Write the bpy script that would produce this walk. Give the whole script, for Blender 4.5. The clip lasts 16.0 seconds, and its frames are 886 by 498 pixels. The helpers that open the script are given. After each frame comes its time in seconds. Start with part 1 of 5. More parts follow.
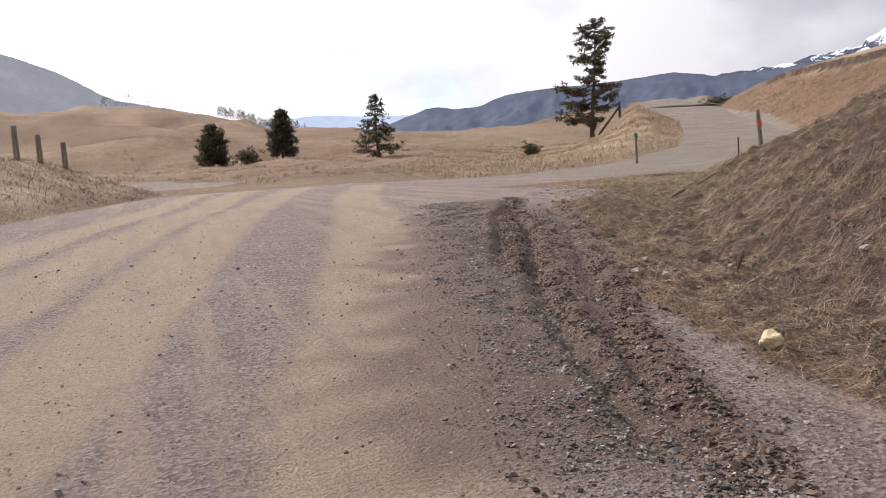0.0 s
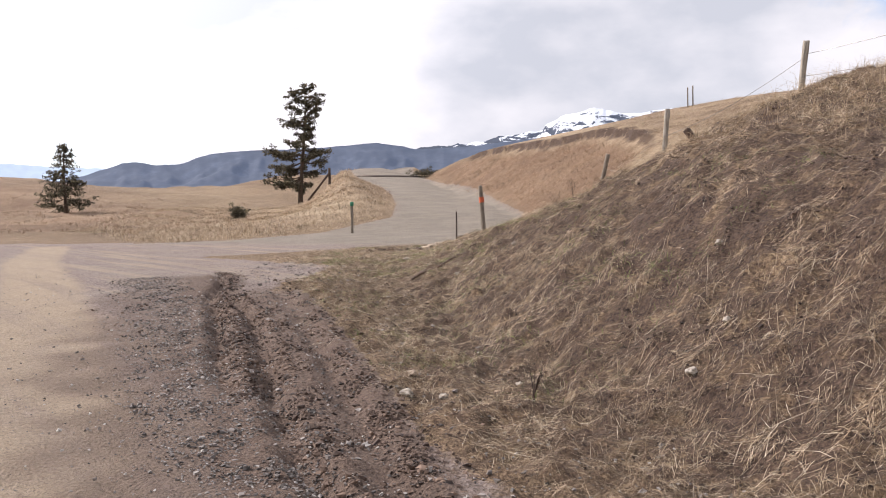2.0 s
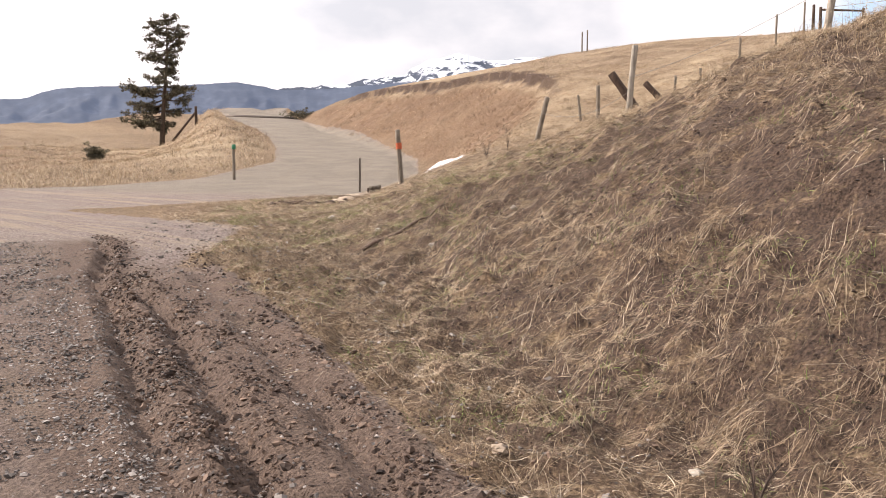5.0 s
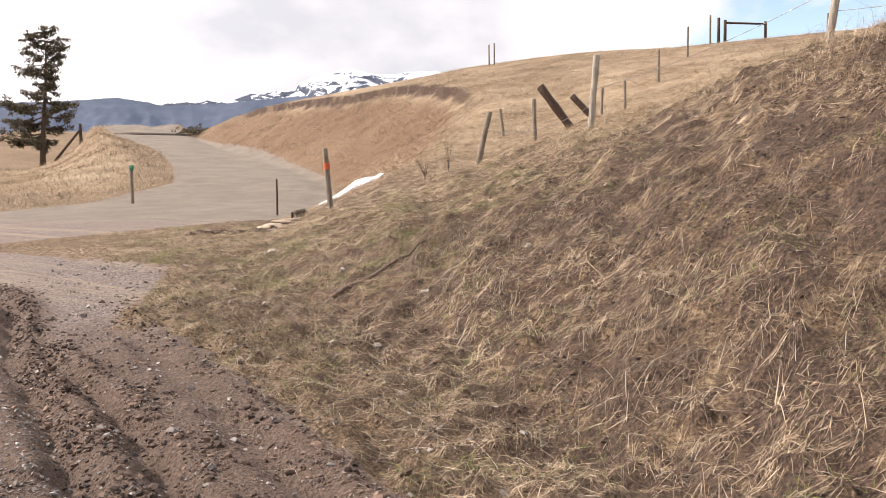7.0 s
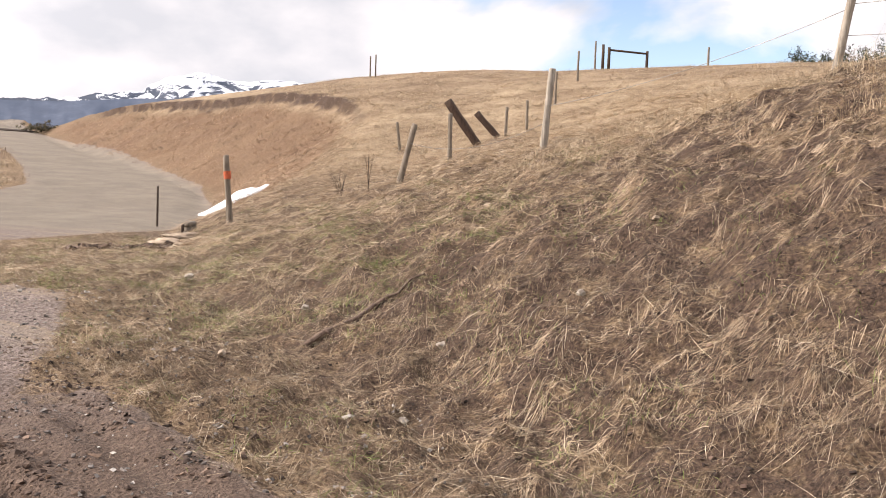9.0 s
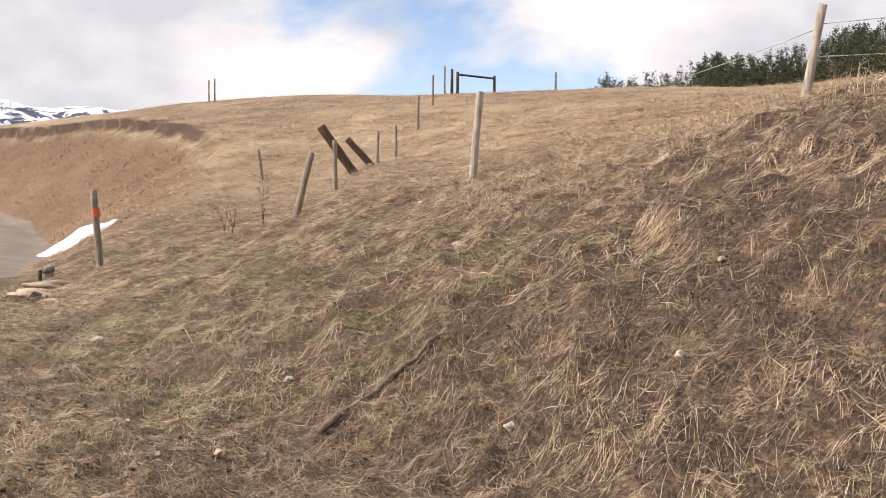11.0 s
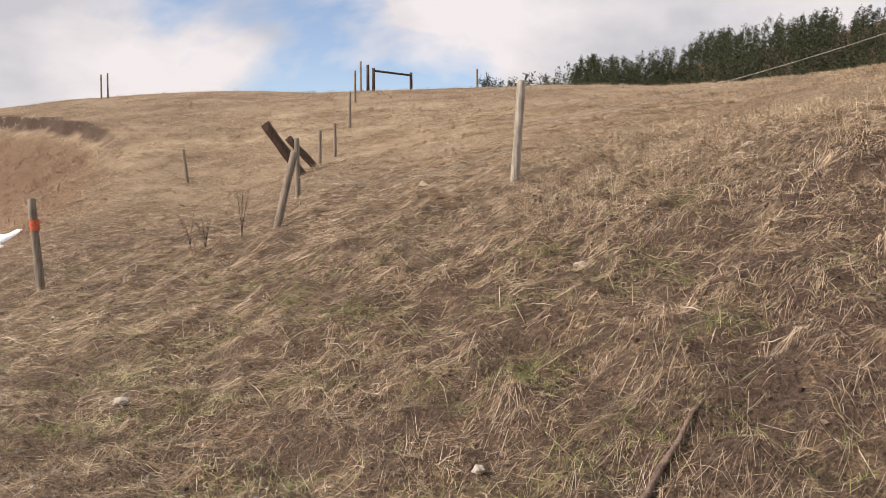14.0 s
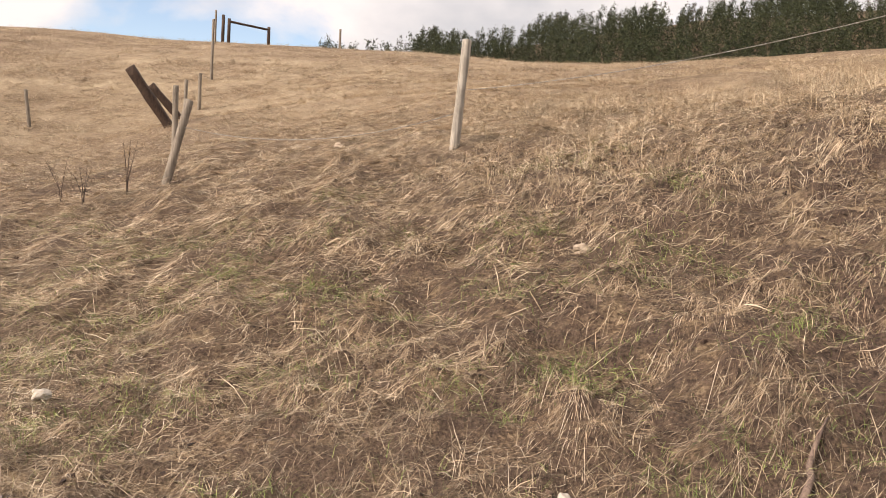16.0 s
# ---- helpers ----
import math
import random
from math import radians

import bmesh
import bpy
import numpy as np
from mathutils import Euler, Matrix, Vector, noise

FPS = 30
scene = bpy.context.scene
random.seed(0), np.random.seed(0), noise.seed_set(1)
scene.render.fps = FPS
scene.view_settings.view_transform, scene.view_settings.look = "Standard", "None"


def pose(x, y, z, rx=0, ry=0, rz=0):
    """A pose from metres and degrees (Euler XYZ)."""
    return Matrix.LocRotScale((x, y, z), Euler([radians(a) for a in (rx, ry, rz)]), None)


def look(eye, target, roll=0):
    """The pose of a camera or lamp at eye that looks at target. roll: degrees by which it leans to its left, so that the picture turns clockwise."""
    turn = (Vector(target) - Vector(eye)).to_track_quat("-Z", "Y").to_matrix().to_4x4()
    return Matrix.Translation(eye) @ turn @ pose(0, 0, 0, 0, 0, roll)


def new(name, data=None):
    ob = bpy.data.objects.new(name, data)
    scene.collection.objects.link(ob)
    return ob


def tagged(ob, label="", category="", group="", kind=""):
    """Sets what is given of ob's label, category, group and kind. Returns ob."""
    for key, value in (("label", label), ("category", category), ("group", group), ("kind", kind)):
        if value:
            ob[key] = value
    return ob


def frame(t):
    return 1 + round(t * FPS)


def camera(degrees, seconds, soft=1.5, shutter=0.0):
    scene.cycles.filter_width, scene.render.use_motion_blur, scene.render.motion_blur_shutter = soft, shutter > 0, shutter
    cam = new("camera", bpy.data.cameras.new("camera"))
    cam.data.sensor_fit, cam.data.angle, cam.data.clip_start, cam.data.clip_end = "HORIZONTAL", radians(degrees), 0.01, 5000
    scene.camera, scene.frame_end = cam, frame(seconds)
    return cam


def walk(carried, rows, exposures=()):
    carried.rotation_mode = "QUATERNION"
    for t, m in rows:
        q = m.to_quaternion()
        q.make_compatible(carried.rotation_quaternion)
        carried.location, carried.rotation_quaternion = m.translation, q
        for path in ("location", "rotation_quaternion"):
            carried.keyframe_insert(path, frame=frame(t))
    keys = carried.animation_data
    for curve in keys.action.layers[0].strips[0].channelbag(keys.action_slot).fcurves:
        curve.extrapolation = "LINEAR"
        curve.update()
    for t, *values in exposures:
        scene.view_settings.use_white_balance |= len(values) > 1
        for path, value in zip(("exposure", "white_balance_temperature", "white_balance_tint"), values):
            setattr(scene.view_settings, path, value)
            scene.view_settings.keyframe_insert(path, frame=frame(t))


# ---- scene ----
EXPOSURES = [(0.0, 0.08, 6500, 18), (1.0, 0.20, 6500, 18), (2.0, 0.32, 6500, 18), (3.0, 0.40, 6550, 18), (5.5, 0.60, 6950, 18), (9.0, 0.56, 6950, 18), (12.0, 0.33, 6950, 18), (13.0, 0.20, 6950, 18), (13.6, 0.08, 6950, 18), (14.5, 0.20, 7050, 18), (16.0, 0.36, 7300, 18)]
cam = camera(51.78, 16.0, soft=0.95)
walk(cam, [
    (0.0, pose(-0.024, -0.042, 1.471, 84.23, 0, -17.13) @ pose(0, 0, 0, 0, 0, -3.80)),
    (0.5, pose(0.083, 0.500, 1.520, 83.42, 0, -23.25) @ pose(0, 0, 0, 0, 0, -3.49)),
    (1.0, pose(0.287, 1.052, 1.581, 82.99, 0, -28.36) @ pose(0, 0, 0, 0, 0, -2.57)),
    (1.5, pose(0.438, 1.639, 1.613, 86.10, 0, -33.17) @ pose(0, 0, 0, 0, 0, -1.14)),
    (2.0, pose(0.644, 2.222, 1.630, 87.39, 0, -35.81) @ pose(0, 0, 0, 0, 0, -1.20)),
    (2.5, pose(0.717, 2.789, 1.632, 87.78, 0, -37.85) @ pose(0, 0, 0, 0, 0, -2.81)),
    (3.0, pose(0.878, 3.376, 1.670, 87.04, 0, -38.90) @ pose(0, 0, 0, 0, 0, -3.88)),
    (3.2, pose(0.959, 3.604, 1.680, 85.12, 0, -40.19) @ pose(0, 0, 0, 0, 0, -1.92)),
    (5.3, pose(1.706, 5.928, 1.718, 84.08, 0, -46.12) @ pose(0, 0, 0, 0, 0, 0.29)),
    (5.5, pose(1.768, 6.107, 1.720, 85.08, 0, -48.70) @ pose(0, 0, 0, 0, 0, -0.15)),
    (6.0, pose(1.934, 6.623, 1.801, 86.53, 0, -47.83) @ pose(0, 0, 0, 0, 0, 0.16)),
    (6.5, pose(2.021, 7.134, 1.813, 85.41, 0, -49.43) @ pose(0, 0, 0, 0, 0, -0.60)),
    (7.0, pose(2.227, 7.648, 1.852, 84.63, 0, -51.10) @ pose(0, 0, 0, 0, 0, -0.90)),
    (7.5, pose(2.371, 8.200, 1.828, 85.67, 0, -51.65) @ pose(0, 0, 0, 0, 0, -1.00)),
    (8.0, pose(2.483, 8.768, 1.807, 86.43, 0, -52.10) @ pose(0, 0, 0, 0, 0, -2.31)),
    (8.5, pose(2.673, 9.340, 1.852, 86.42, 0, -56.33) @ pose(0, 0, 0, 0, 0, -0.42)),
    (9.0, pose(2.896, 9.831, 1.883, 85.62, 0, -60.40) @ pose(0, 0, 0, 0, 0, 1.78)),
    (9.5, pose(3.082, 10.317, 1.927, 83.47, 0, -62.66) @ pose(0, 0, 0, 0, 0, 0.19)),
    (9.7, pose(3.143, 10.512, 1.946, 86.85, 0, -63.60) @ pose(0, 0, 0, 0, 0, -0.78)),
    (11.8, pose(3.746, 12.582, 2.010, 86.57, 0, -74.37) @ pose(0, 0, 0, 0, 0, 1.22)),
    (12.0, pose(3.850, 12.775, 2.031, 87.27, 0, -74.75) @ pose(0, 0, 0, 0, 0, 1.96)),
    (12.5, pose(3.968, 13.298, 2.042, 88.80, 0, -77.38) @ pose(0, 0, 0, 0, 0, 1.37)),
    (13.0, pose(4.225, 13.700, 2.075, 91.80, 0, -76.75) @ pose(0, 0, 0, 0, 0, 0.39)),
    (13.5, pose(4.490, 14.068, 2.060, 91.59, 0, -78.12) @ pose(0, 0, 0, 0, 0, 0.63)),
    (14.0, pose(4.791, 14.400, 2.079, 87.37, 0, -78.93) @ pose(0, 0, 0, 0, 0, -0.21)),
    (14.5, pose(5.089, 14.698, 2.093, 88.30, 0, -77.48) @ pose(0, 0, 0, 0, 0, -0.09)),
    (15.0, pose(5.267, 15.042, 2.048, 88.52, 0, -80.39) @ pose(0, 0, 0, 0, 0, 0.86)),
    (15.5, pose(5.470, 15.390, 2.069, 87.12, 0, -84.99) @ pose(0, 0, 0, 0, 0, 2.36)),
    (16.0, pose(5.657, 15.750, 2.048, 85.63, 0, -89.69) @ pose(0, 0, 0, 0, 0, 3.15)),
], EXPOSURES)

# ---- world, sun and sky ----
SUN_AZ, SUN_EL = -28.0, 34.0
sun_dir = Vector((math.sin(radians(SUN_AZ)) * math.cos(radians(SUN_EL)), math.cos(radians(SUN_AZ)) * math.cos(radians(SUN_EL)), math.sin(radians(SUN_EL))))
sun_data = bpy.data.lights.new("sun", "SUN")
sun_data.energy, sun_data.angle, sun_data.color = 4.4, radians(0.6), (1.0, 0.95, 0.87)
sun = new("sun", sun_data)
sun.matrix_world = look(sun_dir * 80, (0, 0, 0))


def link(tree, a, b):
    tree.links.new(a, b)


world = bpy.data.worlds.new("sky")
scene.world = world
world.use_nodes = True
wt = world.node_tree
wt.nodes.clear()
w_out = wt.nodes.new("ShaderNodeOutputWorld")
w_sky = wt.nodes.new("ShaderNodeTexSky")
w_sky.sky_type, w_sky.sun_disc = "NISHITA", False
w_sky.sun_elevation, w_sky.sun_rotation = radians(SUN_EL), radians(SUN_AZ % 360)
w_sky.altitude, w_sky.air_density, w_sky.dust_density = 1500, 1.0, 1.2
w_bg = wt.nodes.new("ShaderNodeBackground")
w_bg.inputs["Strength"].default_value = 0.15
link(wt, w_sky.outputs[0], w_bg.inputs[0])
w_co = wt.nodes.new("ShaderNodeTexCoord")
w_map = wt.nodes.new("ShaderNodeMapping")
w_map.inputs["Scale"].default_value = (1.0, 1.0, 1.7)
w_map.inputs["Location"].default_value = (0.35, 0.1, 0.0)
link(wt, w_co.outputs["Generated"], w_map.inputs[0])
w_n1 = wt.nodes.new("ShaderNodeTexNoise")
w_n1.inputs["Scale"].default_value, w_n1.inputs["Detail"].default_value, w_n1.inputs["Roughness"].default_value = 3.6, 10.0, 0.52
w_n1.inputs["Distortion"].default_value = 0.25
link(wt, w_map.outputs[0], w_n1.inputs["Vector"])
w_cover = wt.nodes.new("ShaderNodeValToRGB")
w_cover.color_ramp.elements[0].position, w_cover.color_ramp.elements[1].position = 0.355, 0.475
link(wt, w_n1.outputs[0], w_cover.inputs[0])
w_n2 = wt.nodes.new("ShaderNodeTexNoise")
w_n2.inputs["Scale"].default_value, w_n2.inputs["Detail"].default_value = 4.4, 9.0
w_map2 = wt.nodes.new("ShaderNodeMapping")
w_map2.inputs["Scale"].default_value, w_map2.inputs["Location"].default_value = (1, 1, 1.9), (1.7, 0.4, 0.32)
link(wt, w_co.outputs["Generated"], w_map2.inputs[0])
link(wt, w_map2.outputs[0], w_n2.inputs["Vector"])
w_tone = wt.nodes.new("ShaderNodeValToRGB")
w_tone.color_ramp.elements[0].position, w_tone.color_ramp.elements[0].color = 0.36, (0.53, 0.57, 0.62, 1)
w_tone.color_ramp.elements[1].position, w_tone.color_ramp.elements[1].color = 0.57, (0.80, 0.81, 0.83, 1)
link(wt, w_n2.outputs[0], w_tone.inputs[0])
w_cloud = wt.nodes.new("ShaderNodeBackground")
link(wt, w_tone.outputs[0], w_cloud.inputs[0])
w_dot = wt.nodes.new("ShaderNodeVectorMath")
w_dot.operation = "DOT_PRODUCT"
w_dot.inputs[1].default_value = sun_dir
link(wt, w_co.outputs["Generated"], w_dot.inputs[0])
w_halo = wt.nodes.new("ShaderNodeMapRange")
w_halo.interpolation_type = "SMOOTHSTEP"
for k, v in zip((1, 2, 3, 4), (0.35, 0.98, 0.98, 2.0)):
    w_halo.inputs[k].default_value = v
link(wt, w_dot.outputs["Value"], w_halo.inputs[0])
link(wt, w_halo.outputs[0], w_cloud.inputs["Strength"])
w_mix = wt.nodes.new("ShaderNodeMixShader")
link(wt, w_cover.outputs[0], w_mix.inputs[0])
link(wt, w_bg.outputs[0], w_mix.inputs[1])
link(wt, w_cloud.outputs[0], w_mix.inputs[2])
link(wt, w_mix.outputs[0], w_out.inputs[0])


# ---- materials ----
class Nodes:
    """A short way to write a node material."""

    def __init__(self, name, roughness=0.9):
        self.mat = bpy.data.materials.new(name)
        self.mat.use_nodes = True
        self.t = self.mat.node_tree
        self.bsdf = self.t.nodes["Principled BSDF"]
        self.bsdf.inputs["Roughness"].default_value = roughness
        self.bsdf.inputs["Specular IOR Level"].default_value = 0.25
        self.co = self.t.nodes.new("ShaderNodeTexCoord").outputs["Object"]

    def put(self, value, socket):
        if isinstance(value, bpy.types.NodeSocket):
            self.t.links.new(value, socket)
        else:
            socket.default_value = value

    def scaled(self, x, y, z):
        m = self.t.nodes.new("ShaderNodeMapping")
        m.inputs["Scale"].default_value = (x, y, z)
        self.put(self.co, m.inputs[0])
        return m.outputs[0]

    def noise(self, scale, detail=4.0, rough=0.55, vector=None, distortion=0.0):
        n = self.t.nodes.new("ShaderNodeTexNoise")
        n.inputs["Scale"].default_value, n.inputs["Detail"].default_value = scale, detail
        n.inputs["Roughness"].default_value, n.inputs["Distortion"].default_value = rough, distortion
        self.put(vector or self.co, n.inputs["Vector"])
        return n.outputs[0]

    def cells(self, scale, feature="F1", out="Distance"):
        n = self.t.nodes.new("ShaderNodeTexVoronoi")
        n.feature = feature
        n.inputs["Scale"].default_value = scale
        self.put(self.co, n.inputs["Vector"])
        return n.outputs[out]

    def ramp(self, value, *stops):
        n = self.t.nodes.new("ShaderNodeValToRGB")
        els = n.color_ramp.elements
        while len(els) < len(stops):
            els.new(0.5)
        for e, (p, c) in zip(els, stops):
            e.position = p
            e.color = (c, c, c, 1) if isinstance(c, (int, float)) else (*c, 1)
        self.put(value, n.inputs[0])
        return n.outputs[0]

    def mix(self, f, a, b, blend="MIX"):
        n = self.t.nodes.new("ShaderNodeMix")
        n.data_type, n.blend_type = "RGBA", blend
        for v, i in ((f, 0), (a, 6), (b, 7)):
            self.put((*v, 1) if isinstance(v, tuple) and len(v) == 3 else v, n.inputs[i])
        return n.outputs[2]

    def math(self, op, a, b=0.0, clamp=False):
        n = self.t.nodes.new("ShaderNodeMath")
        n.operation, n.use_clamp = op, clamp
        self.put(a, n.inputs[0])
        self.put(b, n.inputs[1])
        return n.outputs[0]

    def attr(self, name):
        n = self.t.nodes.new("ShaderNodeAttribute")
        n.attribute_name = name
        return n.outputs["Fac"]

    def island(self):
        return self.t.nodes.new("ShaderNodeNewGeometry").outputs["Random Per Island"]

    def bump(self, height, strength=0.4, distance=0.02):
        n = self.t.nodes.new("ShaderNodeBump")
        n.inputs["Strength"].default_value, n.inputs["Distance"].default_value = strength, distance
        self.put(height, n.inputs["Height"])
        self.t.links.new(n.outputs[0], self.bsdf.inputs["Normal"])

    def done(self, colour):
        self.put((*colour, 1) if isinstance(colour, tuple) else colour, self.bsdf.inputs["Base Color"])
        return self.mat


def ground_material():
    n = Nodes("ground_cover", 0.95)
    big, mid, fine = n.noise(0.35, 5), n.noise(2.3, 8, 0.72), n.ramp(n.noise(26, 8, 0.78), (0.36, 0.0), (0.64, 1.0))
    straw = n.noise(24, 9, 0.8, n.scaled(1.0, 0.5, 1.0), 1.0)
    grass = n.ramp(straw, (0.36, (0.045, 0.03, 0.02)), (0.47, (0.165, 0.112, 0.072)), (0.57, (0.41, 0.305, 0.195)), (0.7, (0.6, 0.485, 0.335)))
    grass = n.mix(n.ramp(mid, (0.46, 0.0), (0.74, 0.4)), grass, (0.16, 0.13, 0.065))
    redder = n.mix(fine, (0.15, 0.093, 0.06), (0.36, 0.25, 0.16))
    grass = n.mix(n.math("MULTIPLY", n.attr("rust"), n.ramp(big, (0.3, 0.6), (0.6, 1.0))), grass, redder)
    golden = n.mix(fine, (0.35, 0.265, 0.17), (0.68, 0.57, 0.41))
    grass = n.mix(n.math("MULTIPLY", n.attr("golden"), n.math("MULTIPLY", n.ramp(mid, (0.3, 0.25), (0.6, 1.0)), n.ramp(n.noise(0.4, 9, 0.72), (0.40, 0.12), (0.58, 1.0)))), grass, golden)
    soil = n.mix(fine, (0.026, 0.017, 0.013), (0.155, 0.102, 0.073))
    bare = n.math("MULTIPLY", n.attr("bare"), n.ramp(n.noise(2.6, 9, 0.78), (0.36, 0.0), (0.50, 1.0)))
    far_tone = n.ramp(n.noise(0.06, 8, 0.7), (0.36, (0.60, 0.52, 0.48)), (0.62, (1.08, 1.05, 1.0)))
    grass = n.mix(0.8, grass, far_tone, "MULTIPLY")
    grass = n.mix(n.math("MAXIMUM", bare, n.attr("soil")), grass, soil)
    # gravel road
    peb = n.cells(42, "F1", "Color")
    grey = n.t.nodes.new("ShaderNodeRGBToBW")
    n.put(peb, grey.inputs[0])
    gravel = n.ramp(grey.outputs[0], (0.15, (0.12, 0.089, 0.079)), (0.5, (0.25, 0.193, 0.17)), (0.8, (0.40, 0.325, 0.29)))
    gravel = n.mix(n.ramp(mid, (0.35, 0.0), (0.7, 0.6)), gravel, (0.20, 0.155, 0.125))
    gravel = n.mix(n.ramp(n.noise(0.8, 7, 0.7), (0.45, 0.0), (0.7, 0.5)), gravel, (0.31, 0.27, 0.225))
    packed = n.mix(fine, (0.31, 0.235, 0.163), (0.475, 0.377, 0.272))
    packed = n.mix(n.ramp(n.noise(55, 3), (0.56, 0.0), (0.66, 0.7)), packed, (0.15, 0.125, 0.105))
    lane = n.t.nodes.new("ShaderNodeMapping")
    lane.vector_type = "POINT"
    lane.inputs["Rotation"].default_value, lane.inputs["Scale"].default_value = (0, 0, radians(11)), (2.6, 0.13, 1.0)
    n.put(n.co, lane.inputs[0])
    streak = n.noise(1.0, 7, 0.62, lane.outputs[0])
    strip = n.math("MULTIPLY", n.math("MAXIMUM", n.attr("strip"), n.ramp(streak, (0.50, 0.0), (0.62, 0.65))), n.math("MULTIPLY", n.ramp(streak, (0.34, 0.6), (0.52, 1.0)), n.ramp(n.noise(1.4, 6, 0.7), (0.28, 0.6), (0.5, 1.0))))
    road = n.mix(strip, gravel, packed)
    silt = n.mix(fine, (0.165, 0.142, 0.112), (0.27, 0.235, 0.19))
    silt = n.mix(n.ramp(n.noise(0.7, 7, 0.7), (0.42, 0.0), (0.62, 0.7)), silt, (0.30, 0.26, 0.205))
    road = n.mix(n.math("MULTIPLY", n.attr("lane"), 0.85), road, silt)
    mud = n.mix(n.ramp(n.noise(34, 8, 0.78), (0.36, 0.0), (0.66, 1.0)), (0.085, 0.056, 0.043), (0.235, 0.168, 0.128))
    road = n.mix(n.attr("mud"), road, mud)
    edge = n.math("ADD", n.attr("road"), n.math("MULTIPLY", n.math("SUBTRACT", n.noise(3.2, 6, 0.75), 0.5), 0.9))
    colour = n.mix(n.ramp(edge, (0.42, 0.0), (0.58, 1.0)), grass, road)
    h = n.math("ADD", n.math("MULTIPLY", n.cells(42), 0.5), n.math("ADD", n.noise(14, 8, 0.75), n.math("MULTIPLY", n.noise(70, 4, 0.7), 0.5)))
    n.bump(h, 0.9, 0.06)
    return n.done(colour)


def blade_material(name, *stops, lock=7.0):
    n = Nodes(name, 0.75)
    n.bsdf.inputs["Specular IOR Level"].default_value = 0.3
    c = n.mix(n.ramp(n.noise(0.9, 5), (0.42, 0.0), (0.60, 0.5)), n.ramp(n.island(), *stops), stops[0][1])
    return n.done(n.mix(1.0, c, n.ramp(n.noise(lock, 3, 0.6), (0.37, 0.34), (0.50, 1.08), (0.62, 1.22)), "MULTIPLY"))


def wood_material(name, dark, light, grain=30):
    n = Nodes(name, 0.88)
    g = n.noise(grain, 6, 0.7, n.scaled(1, 1, 0.06), 0.6)
    c = n.ramp(g, (0.3, dark), (0.55, light), (0.8, tuple(min(1, v * 1.25) for v in light)))
    c = n.mix(n.ramp(n.noise(5, 5), (0.5, 0.0), (0.75, 0.6)), c, dark)
    n.bump(g, 0.7, 0.012)
    return n.done(c)


def stone_material(name, dark, light):
    n = Nodes(name, 0.9)
    f = n.noise(14, 7, 0.7)
    n.bump(f, 0.6, 0.02)
    return n.done(n.mix(n.ramp(n.noise(5, 4), (0.4, 0.0), (0.7, 0.5)), n.ramp(f, (0.3, dark), (0.65, light)), dark))


GROUND = ground_material()
STRAW = blade_material("dry_straw", (0.0, (0.13, 0.085, 0.05)), (0.35, (0.34, 0.25, 0.155)), (0.7, (0.52, 0.415, 0.28)), (1.0, (0.68, 0.58, 0.44)))
MATTED = blade_material("matted_grass", (0.0, (0.08, 0.052, 0.033)), (0.3, (0.34, 0.235, 0.15)), (0.75, (0.60, 0.46, 0.305)), (1.0, (0.73, 0.62, 0.46)))
COMBED = blade_material("combed_straw", (0.0, (0.16, 0.105, 0.066)), (0.3, (0.38, 0.27, 0.175)), (0.7, (0.60, 0.46, 0.31)), (1.0, (0.72, 0.61, 0.46)), lock=5.0)
RUST = blade_material("rust_grass", (0.0, (0.19, 0.125, 0.082)), (0.5, (0.32, 0.215, 0.14)), (1.0, (0.55, 0.41, 0.275)), lock=0.45)
GOLD = blade_material("golden_grass", (0.0, (0.27, 0.19, 0.12)), (0.5, (0.54, 0.42, 0.275)), (1.0, (0.78, 0.66, 0.48)), lock=0.9)
PALE_STRAW = blade_material("bleached_straw", (0.0, (0.34, 0.26, 0.17)), (0.5, (0.60, 0.50, 0.36)), (1.0, (0.80, 0.72, 0.58)), lock=1.5)
GREEN = blade_material("new_green_grass", (0.0, (0.10, 0.14, 0.035)), (0.6, (0.20, 0.25, 0.07)), (1.0, (0.36, 0.36, 0.14)))
PEBBLE = blade_material("crushed_stone", (0.0, (0.10, 0.085, 0.075)), (0.5, (0.22, 0.19, 0.17)), (0.9, (0.34, 0.31, 0.28)), (1.0, (0.5, 0.47, 0.43)))
CLOD = blade_material("churned_mud", (0.0, (0.045, 0.028, 0.021)), (0.6, (0.115, 0.073, 0.05)), (1.0, (0.22, 0.15, 0.108)))
GREY_WOOD = wood_material("weathered_wood", (0.085, 0.07, 0.055), (0.25, 0.21, 0.165))
PALE_WOOD = wood_material("pale_weathered_wood", (0.14, 0.122, 0.10), (0.37, 0.33, 0.275))
DARK_WOOD = wood_material("creosoted_wood", (0.025, 0.018, 0.014), (0.085, 0.056, 0.041))
BRANCH_WOOD = wood_material("barkless_branch", (0.055, 0.036, 0.028), (0.19, 0.135, 0.105), 45)
BARK = wood_material("pine_bark", (0.03, 0.022, 0.018), (0.10, 0.07, 0.05), 12)
STEEL = Nodes("rusty_steel", 0.6)
STEEL.bsdf.inputs["Metallic"].default_value = 0.5
STEEL = STEEL.done(STEEL.ramp(STEEL.noise(40, 5), (0.4, (0.05, 0.045, 0.04)), (0.65, (0.13, 0.09, 0.065))))
WIRE = Nodes("galvanised_wire", 0.45)
WIRE.bsdf.inputs["Metallic"].default_value = 0.7
